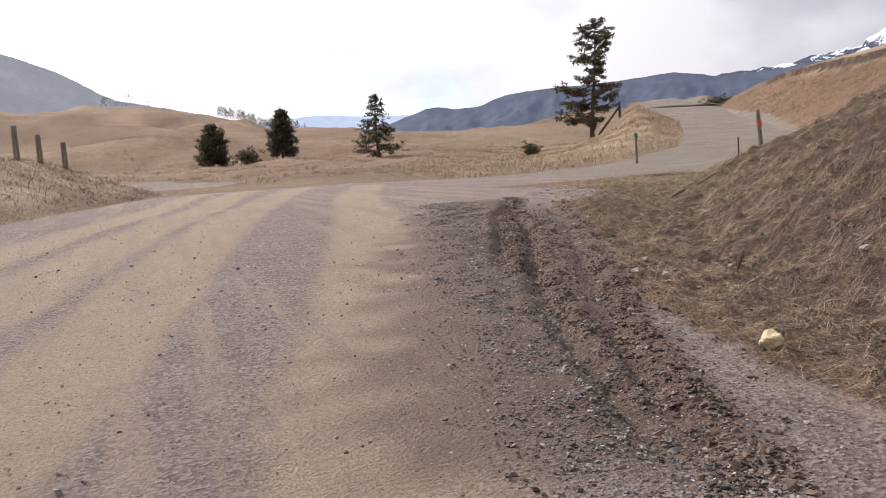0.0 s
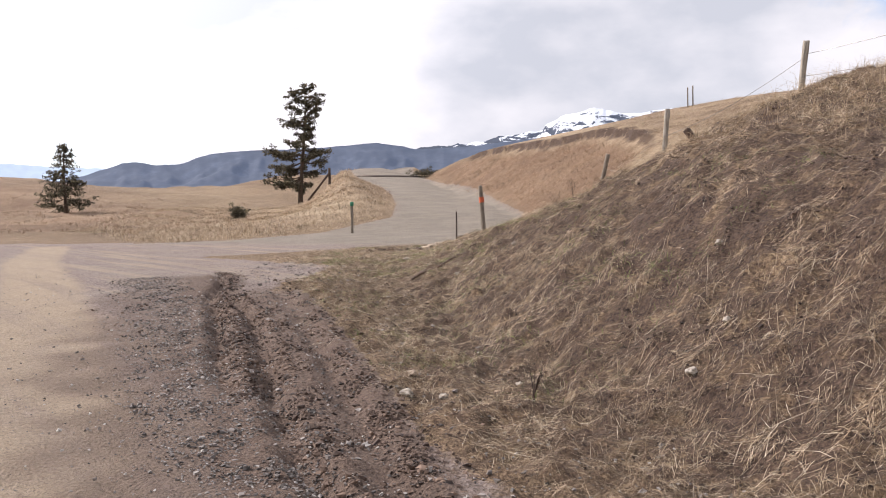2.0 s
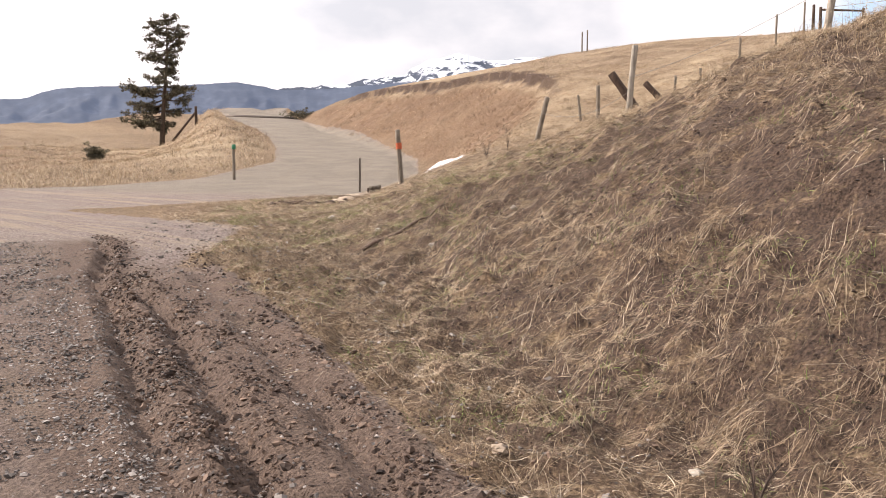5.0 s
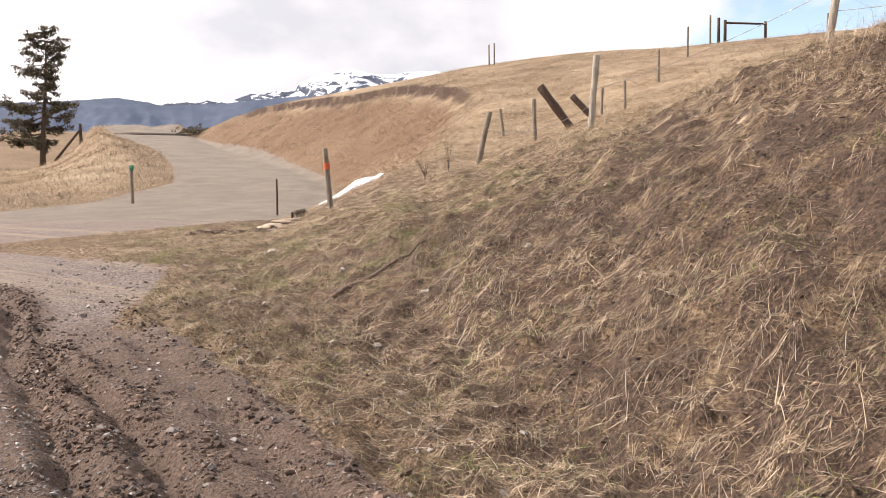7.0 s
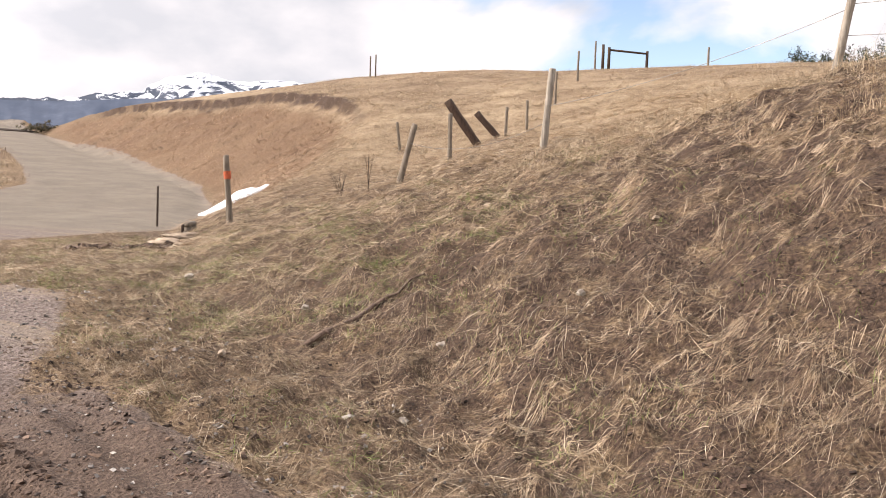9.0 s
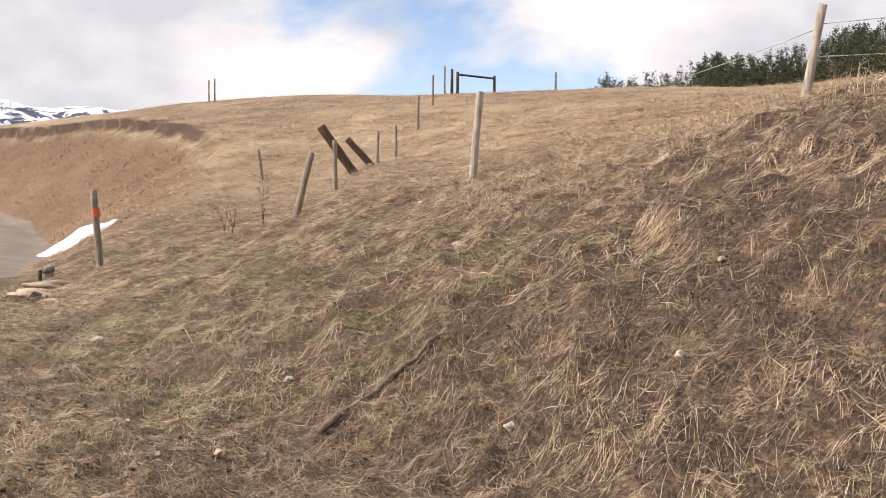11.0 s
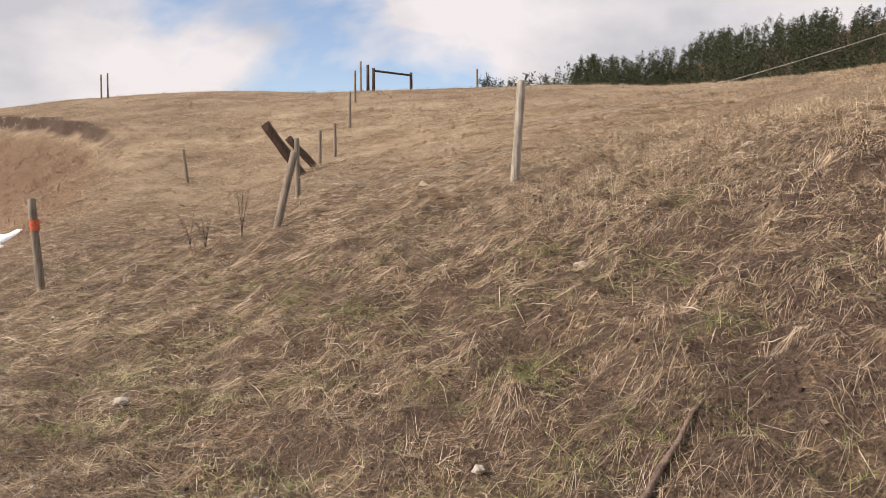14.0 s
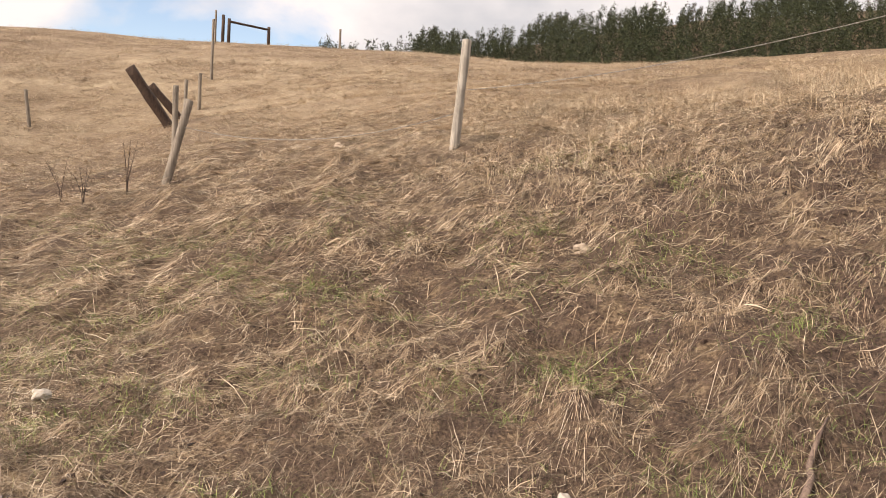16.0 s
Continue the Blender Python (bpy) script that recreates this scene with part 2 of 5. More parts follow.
WIRE = WIRE.done(WIRE.ramp(WIRE.noise(30, 4), (0.4, (0.18, 0.16, 0.14)), (0.7, (0.42, 0.41, 0.39))))
PAINT = Nodes("orange_paint", 0.7)
PAINT = PAINT.done(PAINT.ramp(PAINT.noise(35, 5), (0.3, (0.28, 0.075, 0.04)), (0.6, (0.60, 0.13, 0.055))))
TAG = Nodes("green_plastic", 0.5)
TAG = TAG.done(TAG.ramp(TAG.noise(20, 4), (0.3, (0.03, 0.15, 0.08)), (0.7, (0.05, 0.24, 0.13))))
YELLOW_STONE = stone_material("ochre_stone", (0.40, 0.29, 0.15), (0.72, 0.60, 0.39))
WHITE_STONE = stone_material("pale_stone", (0.28, 0.24, 0.19), (0.54, 0.49, 0.42))
BROWN_STONE = stone_material("buff_stone", (0.24, 0.18, 0.13), (0.50, 0.41, 0.31))
SNOW = Nodes("old_snow", 0.6)
SNOW.bump(SNOW.noise(9, 6, 0.6), 0.4, 0.05)
SNOW = SNOW.done(SNOW.mix(SNOW.ramp(SNOW.noise(3, 5), (0.5, 0.0), (0.8, 0.4)), (0.86, 0.88, 0.90), (0.62, 0.60, 0.58)))
def thin(mat, share):
    """Lets part of the light through, as thin leaves do."""
    t = mat.node_tree
    bsdf, out = t.nodes["Principled BSDF"], t.nodes["Material Output"]
    glow, both = t.nodes.new("ShaderNodeBsdfTranslucent"), t.nodes.new("ShaderNodeMixShader")
    t.links.new(bsdf.inputs["Base Color"].links[0].from_socket, glow.inputs["Color"])
    both.inputs[0].default_value = share
    t.links.new(bsdf.outputs[0], both.inputs[1])
    t.links.new(glow.outputs[0], both.inputs[2])
    t.links.new(both.outputs[0], out.inputs["Surface"])
    return mat


NEEDLES = blade_material("pine_needles", (0.0, (0.045, 0.04, 0.028)), (0.5, (0.11, 0.098, 0.066)), (1.0, (0.2, 0.17, 0.11)))
NEEDLES = thin(NEEDLES, 0.55)
FOREST = blade_material("forest_needles", (0.0, (0.012, 0.018, 0.008)), (0.5, (0.038, 0.048, 0.018)), (1.0, (0.085, 0.09, 0.035)))
TWIG = blade_material("bare_twigs", (0.0, (0.05, 0.035, 0.028)), (1.0, (0.16, 0.11, 0.085)))


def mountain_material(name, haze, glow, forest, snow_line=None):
    """Far slopes; the haze of the air between is put in as emission."""
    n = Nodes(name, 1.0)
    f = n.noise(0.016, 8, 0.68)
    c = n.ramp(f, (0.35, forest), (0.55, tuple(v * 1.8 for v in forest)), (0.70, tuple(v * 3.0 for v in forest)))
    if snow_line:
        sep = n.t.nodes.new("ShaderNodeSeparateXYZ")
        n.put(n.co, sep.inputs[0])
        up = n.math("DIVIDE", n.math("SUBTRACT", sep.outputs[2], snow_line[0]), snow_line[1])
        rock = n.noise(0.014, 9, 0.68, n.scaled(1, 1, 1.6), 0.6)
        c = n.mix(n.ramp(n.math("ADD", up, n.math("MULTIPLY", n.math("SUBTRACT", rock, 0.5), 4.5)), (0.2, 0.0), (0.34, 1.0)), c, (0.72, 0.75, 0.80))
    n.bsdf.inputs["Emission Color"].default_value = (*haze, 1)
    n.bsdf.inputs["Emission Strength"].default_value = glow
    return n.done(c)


# haze colour and glow are emission painted over each far slope
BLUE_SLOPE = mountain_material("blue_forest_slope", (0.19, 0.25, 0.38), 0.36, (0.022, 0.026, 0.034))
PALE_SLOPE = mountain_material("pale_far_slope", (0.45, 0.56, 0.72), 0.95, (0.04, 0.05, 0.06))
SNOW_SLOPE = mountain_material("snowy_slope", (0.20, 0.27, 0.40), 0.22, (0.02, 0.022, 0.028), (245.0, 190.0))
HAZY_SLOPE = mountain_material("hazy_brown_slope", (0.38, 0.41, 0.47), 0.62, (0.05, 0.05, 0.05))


# ---- helpers for meshes ----
def mesh_from(name, verts, tris, mats, smooth=False):
    """A mesh from arrays of points and triangles."""
    verts, tris = np.asarray(verts, np.float32), np.asarray(tris, np.int32)
    me = bpy.data.meshes.new(name)
    me.vertices.add(len(verts))
    me.vertices.foreach_set("co", verts.ravel())
    k = tris.shape[1]
    me.loops.add(tris.size)
    me.loops.foreach_set("vertex_index", tris.ravel())
    me.polygons.add(len(tris))
    me.polygons.foreach_set("loop_start", np.arange(0, tris.size, k, dtype=np.int32))
    me.polygons.foreach_set("use_smooth", np.full(len(tris), smooth))
    me.update(calc_edges=True)
    me.materials.append(mats)
    return me


def part(name, bm, material, parent=None, label="", smooth=True):
    me = bpy.data.meshes.new(name)
    bm.to_mesh(me)
    bm.free()
    me.materials.append(material)
    for p in me.polygons:
        p.use_smooth = smooth
    ob = new(name, me)
    if parent:
        ob.parent = parent
    return tagged(ob, label)


def tube(bm, points, radii, sides=8, rough=0.0, cap=True):
    """A tapered, slightly uneven tube through points."""
    pts = [Vector(p) for p in points]
    rings = []
    for i, p in enumerate(pts):
        d = (pts[min(i + 1, len(pts) - 1)] - pts[max(i - 1, 0)]).normalized()
        a = d.orthogonal().normalized() if abs(d.z) < 0.9 else Vector((1, 0, 0)).cross(d).normalized()
        b = d.cross(a)
        ring = []
        for k in range(sides):
            t = 2 * math.pi * k / sides
            r = radii[i] * (1 + rough * noise.noise(Vector((p.x * 3 + math.cos(t) * 2, p.y * 3 + math.sin(t) * 2, p.z * 2.2))))
            ring.append(bm.verts.new(p + (a * math.cos(t) + b * math.sin(t)) * r))
        rings.append(ring)
    for u, v in zip(rings, rings[1:]):
        for k in range(sides):
            bm.faces.new((u[k], u[(k + 1) % sides], v[(k + 1) % sides], v[k]))
    if cap:
        bm.faces.new(rings[0][::-1])
        bm.faces.new(rings[-1])
    return rings


def sstep(a, b, v):
    t = np.clip((v - a) / (b - a), 0, 1)
    return t * t * (3 - 2 * t)


def wave(x, y, wavelength, seed):
    """Smooth pseudo-noise in -1..1 from a few crossing sines."""
    rs = np.random.RandomState(seed)
    out = np.zeros_like(x)
    for k in range(7):
        a, ph, f = rs.uniform(0, 6.28), rs.uniform(0, 6.28), rs.uniform(0.6, 1.9) * 6.28 / wavelength
        out += np.sin((x * math.cos(a) + y * math.sin(a)) * f + ph + 0.8 * np.sin((y * math.cos(a) - x * math.sin(a)) * f * 0.7 + ph))
    return out / 4.2


def line_near(x, y, pts):
    """Signed distance to a polyline (right of it positive), and the running index of the nearest place on it."""
    best, side, where = np.full(x.shape, 1e9), np.ones(x.shape), np.zeros(x.shape)
    for i, (a, b) in enumerate(zip(pts, pts[1:])):
        dx, dy = b[0] - a[0], b[1] - a[1]
        t = np.clip(((x - a[0]) * dx + (y - a[1]) * dy) / (dx * dx + dy * dy), 0, 1)
        px, py = x - a[0] - t * dx, y - a[1] - t * dy
        d = np.hypot(px, py)
        hit = d < best
        best, where = np.where(hit, d, best), np.where(hit, i + t, where)
        side = np.where(hit, np.where(dx * py - dy * px < 0, 1.0, -1.0), side)
    return best * side, where


def along(where, values):
    return np.interp(where, np.arange(len(values)), values)


# ---- the lie of the land ----
# foot of the bank: x, y, height, steepness
TOE = [(1.5, -80, 0, .74), (3.2, -8, 0, .74), (3.9, 0, 0, .74), (4.65, 5, .12, .74), (5.75, 9, .2, .72), (7.0, 11.3, .3, .64), (7.9, 13, .36, .52),
       (8.7, 15, .42, .42), (10.6, 18, .5, .31), (13.2, 21, .52, .29), (17, 25, .42, .31), (20.5, 28.3, .38, .40), (25, 31.6, .42, .50),
       (30, 36.4, .85, .56), (34.6, 44.5, 1.75, .54), (38.3, 52.5, 2.5, .54), (43.8, 62.5, 3.2, .54), (49.6, 73.2, 4.5, .56), (54, 86, 5.7, .46), (58, 100, 5.6, .25)]
# side road: x, y, height, half width
SIDE = [(5.5, 34, .55, 5.5), (10, 31.0, .5, 5.5), (17, 32.0, .45, 4.9), (23.2, 35.4, .6, 4.2), (29, 40.2, 1.2, 3.4), (33.4, 47.3, 1.85, 3.0),
        (37.2, 54.0, 2.55, 2.8), (40.6, 60.5, 3.2, 2.8), (47.2, 75.2, 4.6, 3.0), (50.6, 82, 5.6, 3.2), (53.2, 85, 6.0, 3.0)]
# left edge of the main road, turning off to the left
VERGE = [(-8.6, -80), (-7.6, 0), (-5.6, 14), (-3.8, 24.5), (-1.6, 35), (0.6, 46), (-2.5, 50.5), (-9, 55), (-22, 63), (-60, 78)]
FAR_LEFT = [(0, 55), (-8, 63), (-22, 72), (-60, 88)]


def bumps(x, y):
    g = lambda cx, cy, sx, sy: np.exp(-(((x - cx) / sx) ** 2 + ((y - cy) / sy) ** 2))
    z = 4.2 * g(24, 150, 22, 34) + 1.9 * g(62, 150, 34, 40)
    z += 3 * g(18, 250, 22, 26)
    z += -0.8 * g(49, 98, 14, 14) + 2.0 * g(2, 128, 12, 16) - 1.0 * g(16, 103, 7, 6)
    # the shoulder of land beside the side road
    u, v = (x - 24) * 0.478 + (y - 40) * 0.878, (x - 24) * 0.878 - (y - 40) * 0.478
    lift = np.interp(u, (-5, 0, 11, 27, 43, 50, 54, 60), (0, 0.35, 1.4, 2.5, 3.6, 4.5, 3.2, 0))
    z += lift * np.exp(-(v / np.where(v > 0, 9.0, np.interp(u, (0, 20, 50), (6.5, 4.2, 3.0)))) ** 2)
    z += 3.4 * g(77, 142, 15, 26)
    z += (wave(x, y, 60, 5) * 1.2 + wave(x, y, 24, 7) * 0.55) * sstep(105, 190, np.hypot(x, y)) + (wave(x, y, 16, 6) * 0.30 + wave(x, y, 6.5, 8) * 0.10) * sstep(40, 80, np.hypot(x, y))
    return z


def field(x, y):
    yc = np.clip(y, -30, 30)
    slope = 0.127 + 0.06 * sstep(8, 40, y)
    z = 2.35 + 0.185 * (np.minimum(x, 24) - 18) + slope * (np.clip(x, 24, 50) - 24) - 0.075 * (yc - 20) - 0.02 * np.maximum(x - 50, 0)
    z -= 1.5 * np.exp(-((x - 25) ** 2 / 80 + (y - 25) ** 2 / 40)) - 0.45 * np.exp(-((x - 27) ** 2 / 6 + (y - 22) ** 2 / 4))
    z += 0.55 * np.exp(-((x - 13.5) ** 2 / 50 + (y - 10) ** 2 / 40)) + 0.05 * np.clip(12 - y, 0, 20)
    z -= 0.07 * np.clip(y - 44, 0, 22) + 0.3 * np.clip(y - 70, 0, 80)
    z += 0.12 * wave(x, y, 7, 11) * sstep(60, 30, np.hypot(x, y)) + 0.05 * wave(x, y, 2.2, 12) * sstep(24, 16, np.hypot(x, y))
    return z


def valley_hills(x, y):
    """The brown hills across the valley: a far crest, a dome before it and a spur that runs down to the road, cut by gullies."""
    az, far = np.degrees(np.arctan2(x, y)), np.hypot(x, y)
    crest = np.interp(az, (-60, -30, -5, 0.6, 4.3, 7.3, 9.7, 13.3, 17.5), (14, 26, 24.5, 26, 26, 22.5, 18, 12, 0)) + 0.8 * wave(az, az * 0.4, 4, 26)
    z = crest * sstep(235, 352, far) * sstep(620, 400, far)
    dome = np.interp(az, (-20, -8, -3, 0, 2.8, 6, 9, 13, 16), (4, 4, 5, 9, 10.8, 8.6, 5.5, 1.5, 0))
    z = np.maximum(z, dome * np.exp(-((far - 232) / 34) ** 2))
    spur = np.interp(az, (-60, -30, -5, -0.3, 3, 6), (5, 9, 8.4, 4.6, 1.6, 0))
    z = np.maximum(z, spur * np.exp(-((far - 150) / 26) ** 2))
    low = np.interp(az, (-20, -6, 0, 4, 7), (2, 2.2, 2.6, 1.8, 0))
    z = np.maximum(z, low * np.exp(-((far - 112) / 12) ** 2) * sstep(96, 104, far))
    cut = 3.2 * np.abs(wave(x, y, 75, 15)) + 1.5 * np.abs(wave(x, y, 26, 16))
    return z - np.minimum(cut, 0.4 * z) * sstep(130, 190, far)


def swells(x, y):
    """Broad humps along the top of the bank and in the field."""
    g = lambda cx, cy, sx, sy: np.exp(-(((x - cx) / sx) ** 2 + ((y - cy) / sy) ** 2))
    z = 0.24 * g(16.8, 15.8, 3.2, 2.4) + 0.50 * g(13.4, 8.8, 1.9, 2.4) + 0.15 * g(14.9, 11.4, 2.0, 1.8) + 0.13 * g(10.0, 12.8, 2.6, 2.0)
    return z + 0.78 * sstep(3, 20, y) * sstep(30, 50, x) * sstep(48, 32, y) + 0.4 * sstep(32, 48, y) * sstep(40, 52, x) * sstep(74, 60, y)


def forest_hill(x, y):
    """The wooded rise beyond the field."""
    az, far = np.degrees(np.arctan2(x, y)), np.hypot(x, y)
    top = np.interp(az, (60, 79, 88, 95, 102, 112, 135, 160), (10, 50, 56, 63, 72, 76, 80, 60))
    return top * sstep(190, 430, far) * sstep(62, 82, az) * (1 - 0.35 * sstep(460, 900, far))


def height(x, y, rough=True):
    x, y = np.asarray(x, float), np.asarray(y, float)
    z = 0.5 * sstep(0, 20, y) + 0.027 * np.clip(y - 45, 0, 75) + 0.02 * np.clip(-x, 0, 60) * sstep(48, 70, y)
    z += bumps(x, y) + valley_hills(x, y) * sstep(60, 90, y) - 9 * sstep(190, 420, y) * sstep(-10, 40, x)
    dv, _ = line_near(x, y, VERGE)
    out = np.maximum(-dv - 0.3, 0)
    z += np.minimum(0.40 * out, 2.9 * (1 - np.exp(-out / 4.5))) * (1 - sstep(47, 56, y) * 0.8) * (1 - sstep(14, 30, out) * 0.6)
    ds, ws = line_near(x, y, [p[:2] for p in SIDE])
    hw = along(ws, [p[3] for p in SIDE])
    k = 1 - sstep(0.0, 2.4, np.abs(ds) - hw)
    z = z * (1 - k) + along(ws, [p[2] for p in SIDE]) * k
    d, w = line_near(x, y, [p[:2] for p in TOE])
    toe_z, steep = along(w, [p[2] for p in TOE]), along(w, [p[3] for p in TOE])
    rise = np.maximum(d, 0)
    bank = toe_z + steep * (np.sqrt(rise ** 2 + 0.16) - 0.4)
    f = np.maximum(np.maximum(field(x, y), z), toe_z - 0.5 * np.maximum(d - 3, 0))
    if rough:
        bank = bank + (0.08 * wave(x, y, 2.6, 21) + 0.05 * wave(x, y, 0.9, 22)) * sstep(0.2, 1.5, d)
    h = np.clip(0.5 + 0.5 * (f - bank) / 0.45, 0, 1)
    soft = bank * h + f * (1 - h) - 0.45 * h * (1 - h) * 0.5
    lip = sstep(-0.36, -0.29, bank - f + 0.10 * wave(x, y, 3.0, 33) + 0.06 * wave(x, y, 1.1, 34))
    cut = sstep(12.7, 13.3, w) * sstep(70, 63, y)
    right = soft * (1 - cut) + (bank * (1 - lip) + f * lip) * cut
    right = right + swells(x, y) * sstep(0, 1.5, d)
    q = sstep(-1.2, 0.3, d)
    z = z * (1 - q) + right * q
    return z + forest_hill(x, y)


# wheel ruts beside the road: a line, width, depth
RUTS = [([(7.2, 18.6), (6.6, 16.8), (5.5, 14.6), (5.0, 13.2), (4.4, 11.6), (3.8, 10.1), (3.3, 8.7)], 0.075, 0.14),
        ([(6.0, 15.4), (5.3, 12.8), (4.5, 10.7), (3.8, 9.0), (3.2, 7.5), (2.6, 5.4), (1.9, 3.0)], 0.075, 0.13),
        ([(7.3, 16.4), (5.5, 11.7), (4.45, 9.1), (3.8, 7.6), (3.2, 6.2), (2.5, 4.3), (2.1, 3.0)], 0.10, 0.09)]
STRIPS = [[(0.2, -6), (0.76, 3.8), (1.62, 7.3), (2.4, 10.7), (3.78, 17.0), (5.4, 25.8), (8.2, 36)],
          [(-3.1, -6), (-1.25, 4.4), (1.5, 19.5), (2.6, 25), (5.6, 38)],
          [(-4.7, -6), (-2.8, 4.4), (0.1, 19.5), (1.2, 25), (3.9, 42)], [(-6.1, -6), (-4.35, 4.4), (-1.4, 19.5), (-0.2, 26), (2.0, 42)]]



def ground_masks(x, y):
    d, w = line_near(x, y, [p[:2] for p in TOE])
    dv, _ = line_near(x, y, VERGE)
    ds, ws = line_near(x, y, [p[:2] for p in SIDE])
    df, _ = line_near(x, y, FAR_LEFT)
    hw = along(ws, [p[3] for p in SIDE])
    gravel_edge = np.interp(y, (-80, 0, 5, 9, 12, 15, 16.5, 18.5, 21, 24), (3.0, 3.1, 3.5, 4.3, 5.3, 6.5, 8.0, 9.6, 9.4, 9.2))
    main = sstep(0.6, -0.6, x - gravel_edge) * sstep(-0.5, 0.5, dv) * sstep(46, 40, y)
    wide = hw + np.interp(ws, (0, 2, 4), (1.0, 0.6, 0.0))
    side = sstep(0.5, -0.5, np.abs(ds) - wide)
    left = sstep(0.5, -0.5, np.abs(df) - 4.5)
    road = np.maximum(np.maximum(main, side), left)
    strip = np.zeros_like(x)
    for pts, half in zip(STRIPS, (0.62, 0.60, 0.58, 0.5)):
        ln, _ = line_near(x, y, pts)
        strip = np.maximum(strip, sstep(half + 0.16, half - 0.16, np.abs(ln) + 0.07 * wave(x, y, 5, 41) + 0.05 * wave(x, y, 0.7, 42)) * sstep(47, 40, y))
    strip = np.maximum(strip, 0.4 * sstep(0.75, 0.35, np.abs(np.abs(ds + 0.2 * wave(x, y, 6, 44)) - 1.25)) * sstep(0.8, 2.2, ws))
    mud, rut = np.zeros_like(x), np.zeros_like(x)
    for pts, half, deep in RUTS:
        ln, wh = line_near(x, y, pts)
        ends = sstep(0, 0.6, wh) * sstep(len(pts) - 1, len(pts) - 1.6, wh)
        mud = np.maximum(mud, np.maximum(sstep(0.95, 0.4, np.where(ln < 0, -1.9 * ln, ln)), 0.75 * sstep(1.9, 1.0, ln + 0.3 * wave(x, y, 1.5, 47)) * sstep(0, 0.3, ln)) * ends)
        rut -= deep * np.exp(-((ln + 0.03 * wave(x, y, 0.7, 45)) / half) ** 2) * ends * (0.62 + 0.4 * wave(x, y, 0.9, 46))
        rut += 0.32 * deep * np.exp(-((np.abs(ln) - 2.3 * half) / (0.8 * half)) ** 2) * ends * (0.7 + 0.5 * wave(x, y, 0.5, 43))
    road = np.maximum(road, mud * sstep(19, 17, y))
    over = along(w, [p[2] for p in TOE]) + along(w, [p[3] for p in TOE]) * np.maximum(d, 0) - field(x, y)
    face = over - 0.4 * along(w, [p[3] for p in TOE]) + 0.08 * wave(x, y, 2.6, 21) + 0.05 * wave(x, y, 0.9, 22) + 0.10 * wave(x, y, 3.0, 33) + 0.06 * wave(x, y, 1.1, 34)
    # bare soil along the lip, its dark also painting the overhang's shade
    soil = sstep(0.22, 0.10, np.abs(face + 0.33) * (1.2 + 0.6 * wave(x, y, 4.5, 35))) * sstep(12.7, 13.3, w) * sstep(70, 63, y) * sstep(0.5, 1.0, d)
    rust = sstep(10.8, 12.2, w) * sstep(0.3, 1.0, d) * sstep(-0.3, -0.6, over) * sstep(40, 30, d)
    rust = np.maximum(rust, np.clip(0.75 + 0.6 * wave(x, y, 55, 17) + 0.3 * wave(x, y, 19, 18), 0.2, 1) * sstep(100, 130, y) * sstep(420, 330, y) * sstep(30, 5, x))
    rust = np.maximum(rust, np.clip(0.8 + 0.35 * wave(x, y, 14, 19), 0.3, 1) * sstep(50, 64, y) * sstep(320, 200, y) * sstep(40, 24, x) * (1 - road))
    golden = np.maximum(sstep(0, 3, -ds - hw) * sstep(15, 7, -ds - hw) * sstep(20, 26, x) * sstep(34, 38, y), sstep(0.3, 2.0, -dv)) * sstep(260, 120, y) * (1 - 0.7 * sstep(75, 110, y) * sstep(20, 0, x))
    golden = np.maximum(golden, 0.25 * sstep(60, 75, y) * sstep(190, 140, y) * sstep(60, 45, x) * sstep(-40, -10, x))
    golden = golden * (1 - 0.8 * sstep(95, 130, y) * sstep(26, 6, x))
    golden = np.maximum(golden, sstep(2.4, 7, d + 2 * wave(x, y, 5, 68)) * 0.85 * sstep(7, 12, y) * sstep(160, 90, np.hypot(x, y)) * (1 - rust))
    bare = (1 - 0.25 * sstep(12, 18, y)) * sstep(-2.5, 0.5, d) * sstep(13, 3.5, d + 1.5 * wave(x, y, 4, 67)) * sstep(12.5, 10, w) * (1 - road)
    lane = side * sstep(17, 22, x + 0.4 * y - 8)
    return road, strip, mud, soil, rust, golden, bare, lane, rut


def lumps(x, y):
    """Tussocks and clods that roughen the bank where it is not road."""
    near = np.exp(-(((x - 7) / 15) ** 2 + ((y - 11) / 14) ** 2))
    return near * (0.05 * wave(x, y, 0.9, 50) + 0.055 * np.abs(wave(x, y, 0.55, 51)) + 0.045 * np.maximum(wave(x, y, 0.33, 52), -0.4) - 0.03)


def spaced(lo, hi, start, end, fine, mid, mid_end):
    """Grid lines: fine between start and end, then of middling width up to mid_end, ever wider beyond."""
    up, v, s = list(np.arange(start, end, fine)), end, fine
    while v < hi:
        up.append(v)
        s = min(s * 1.035, mid) if v < mid_end else s * 1.07
        v += s
    up.append(v)
    down, v, s = [], start, fine
    while v > lo:
        s *= 1.05
        v -= s
        down.append(v)
    return np.array(down[::-1] + up)


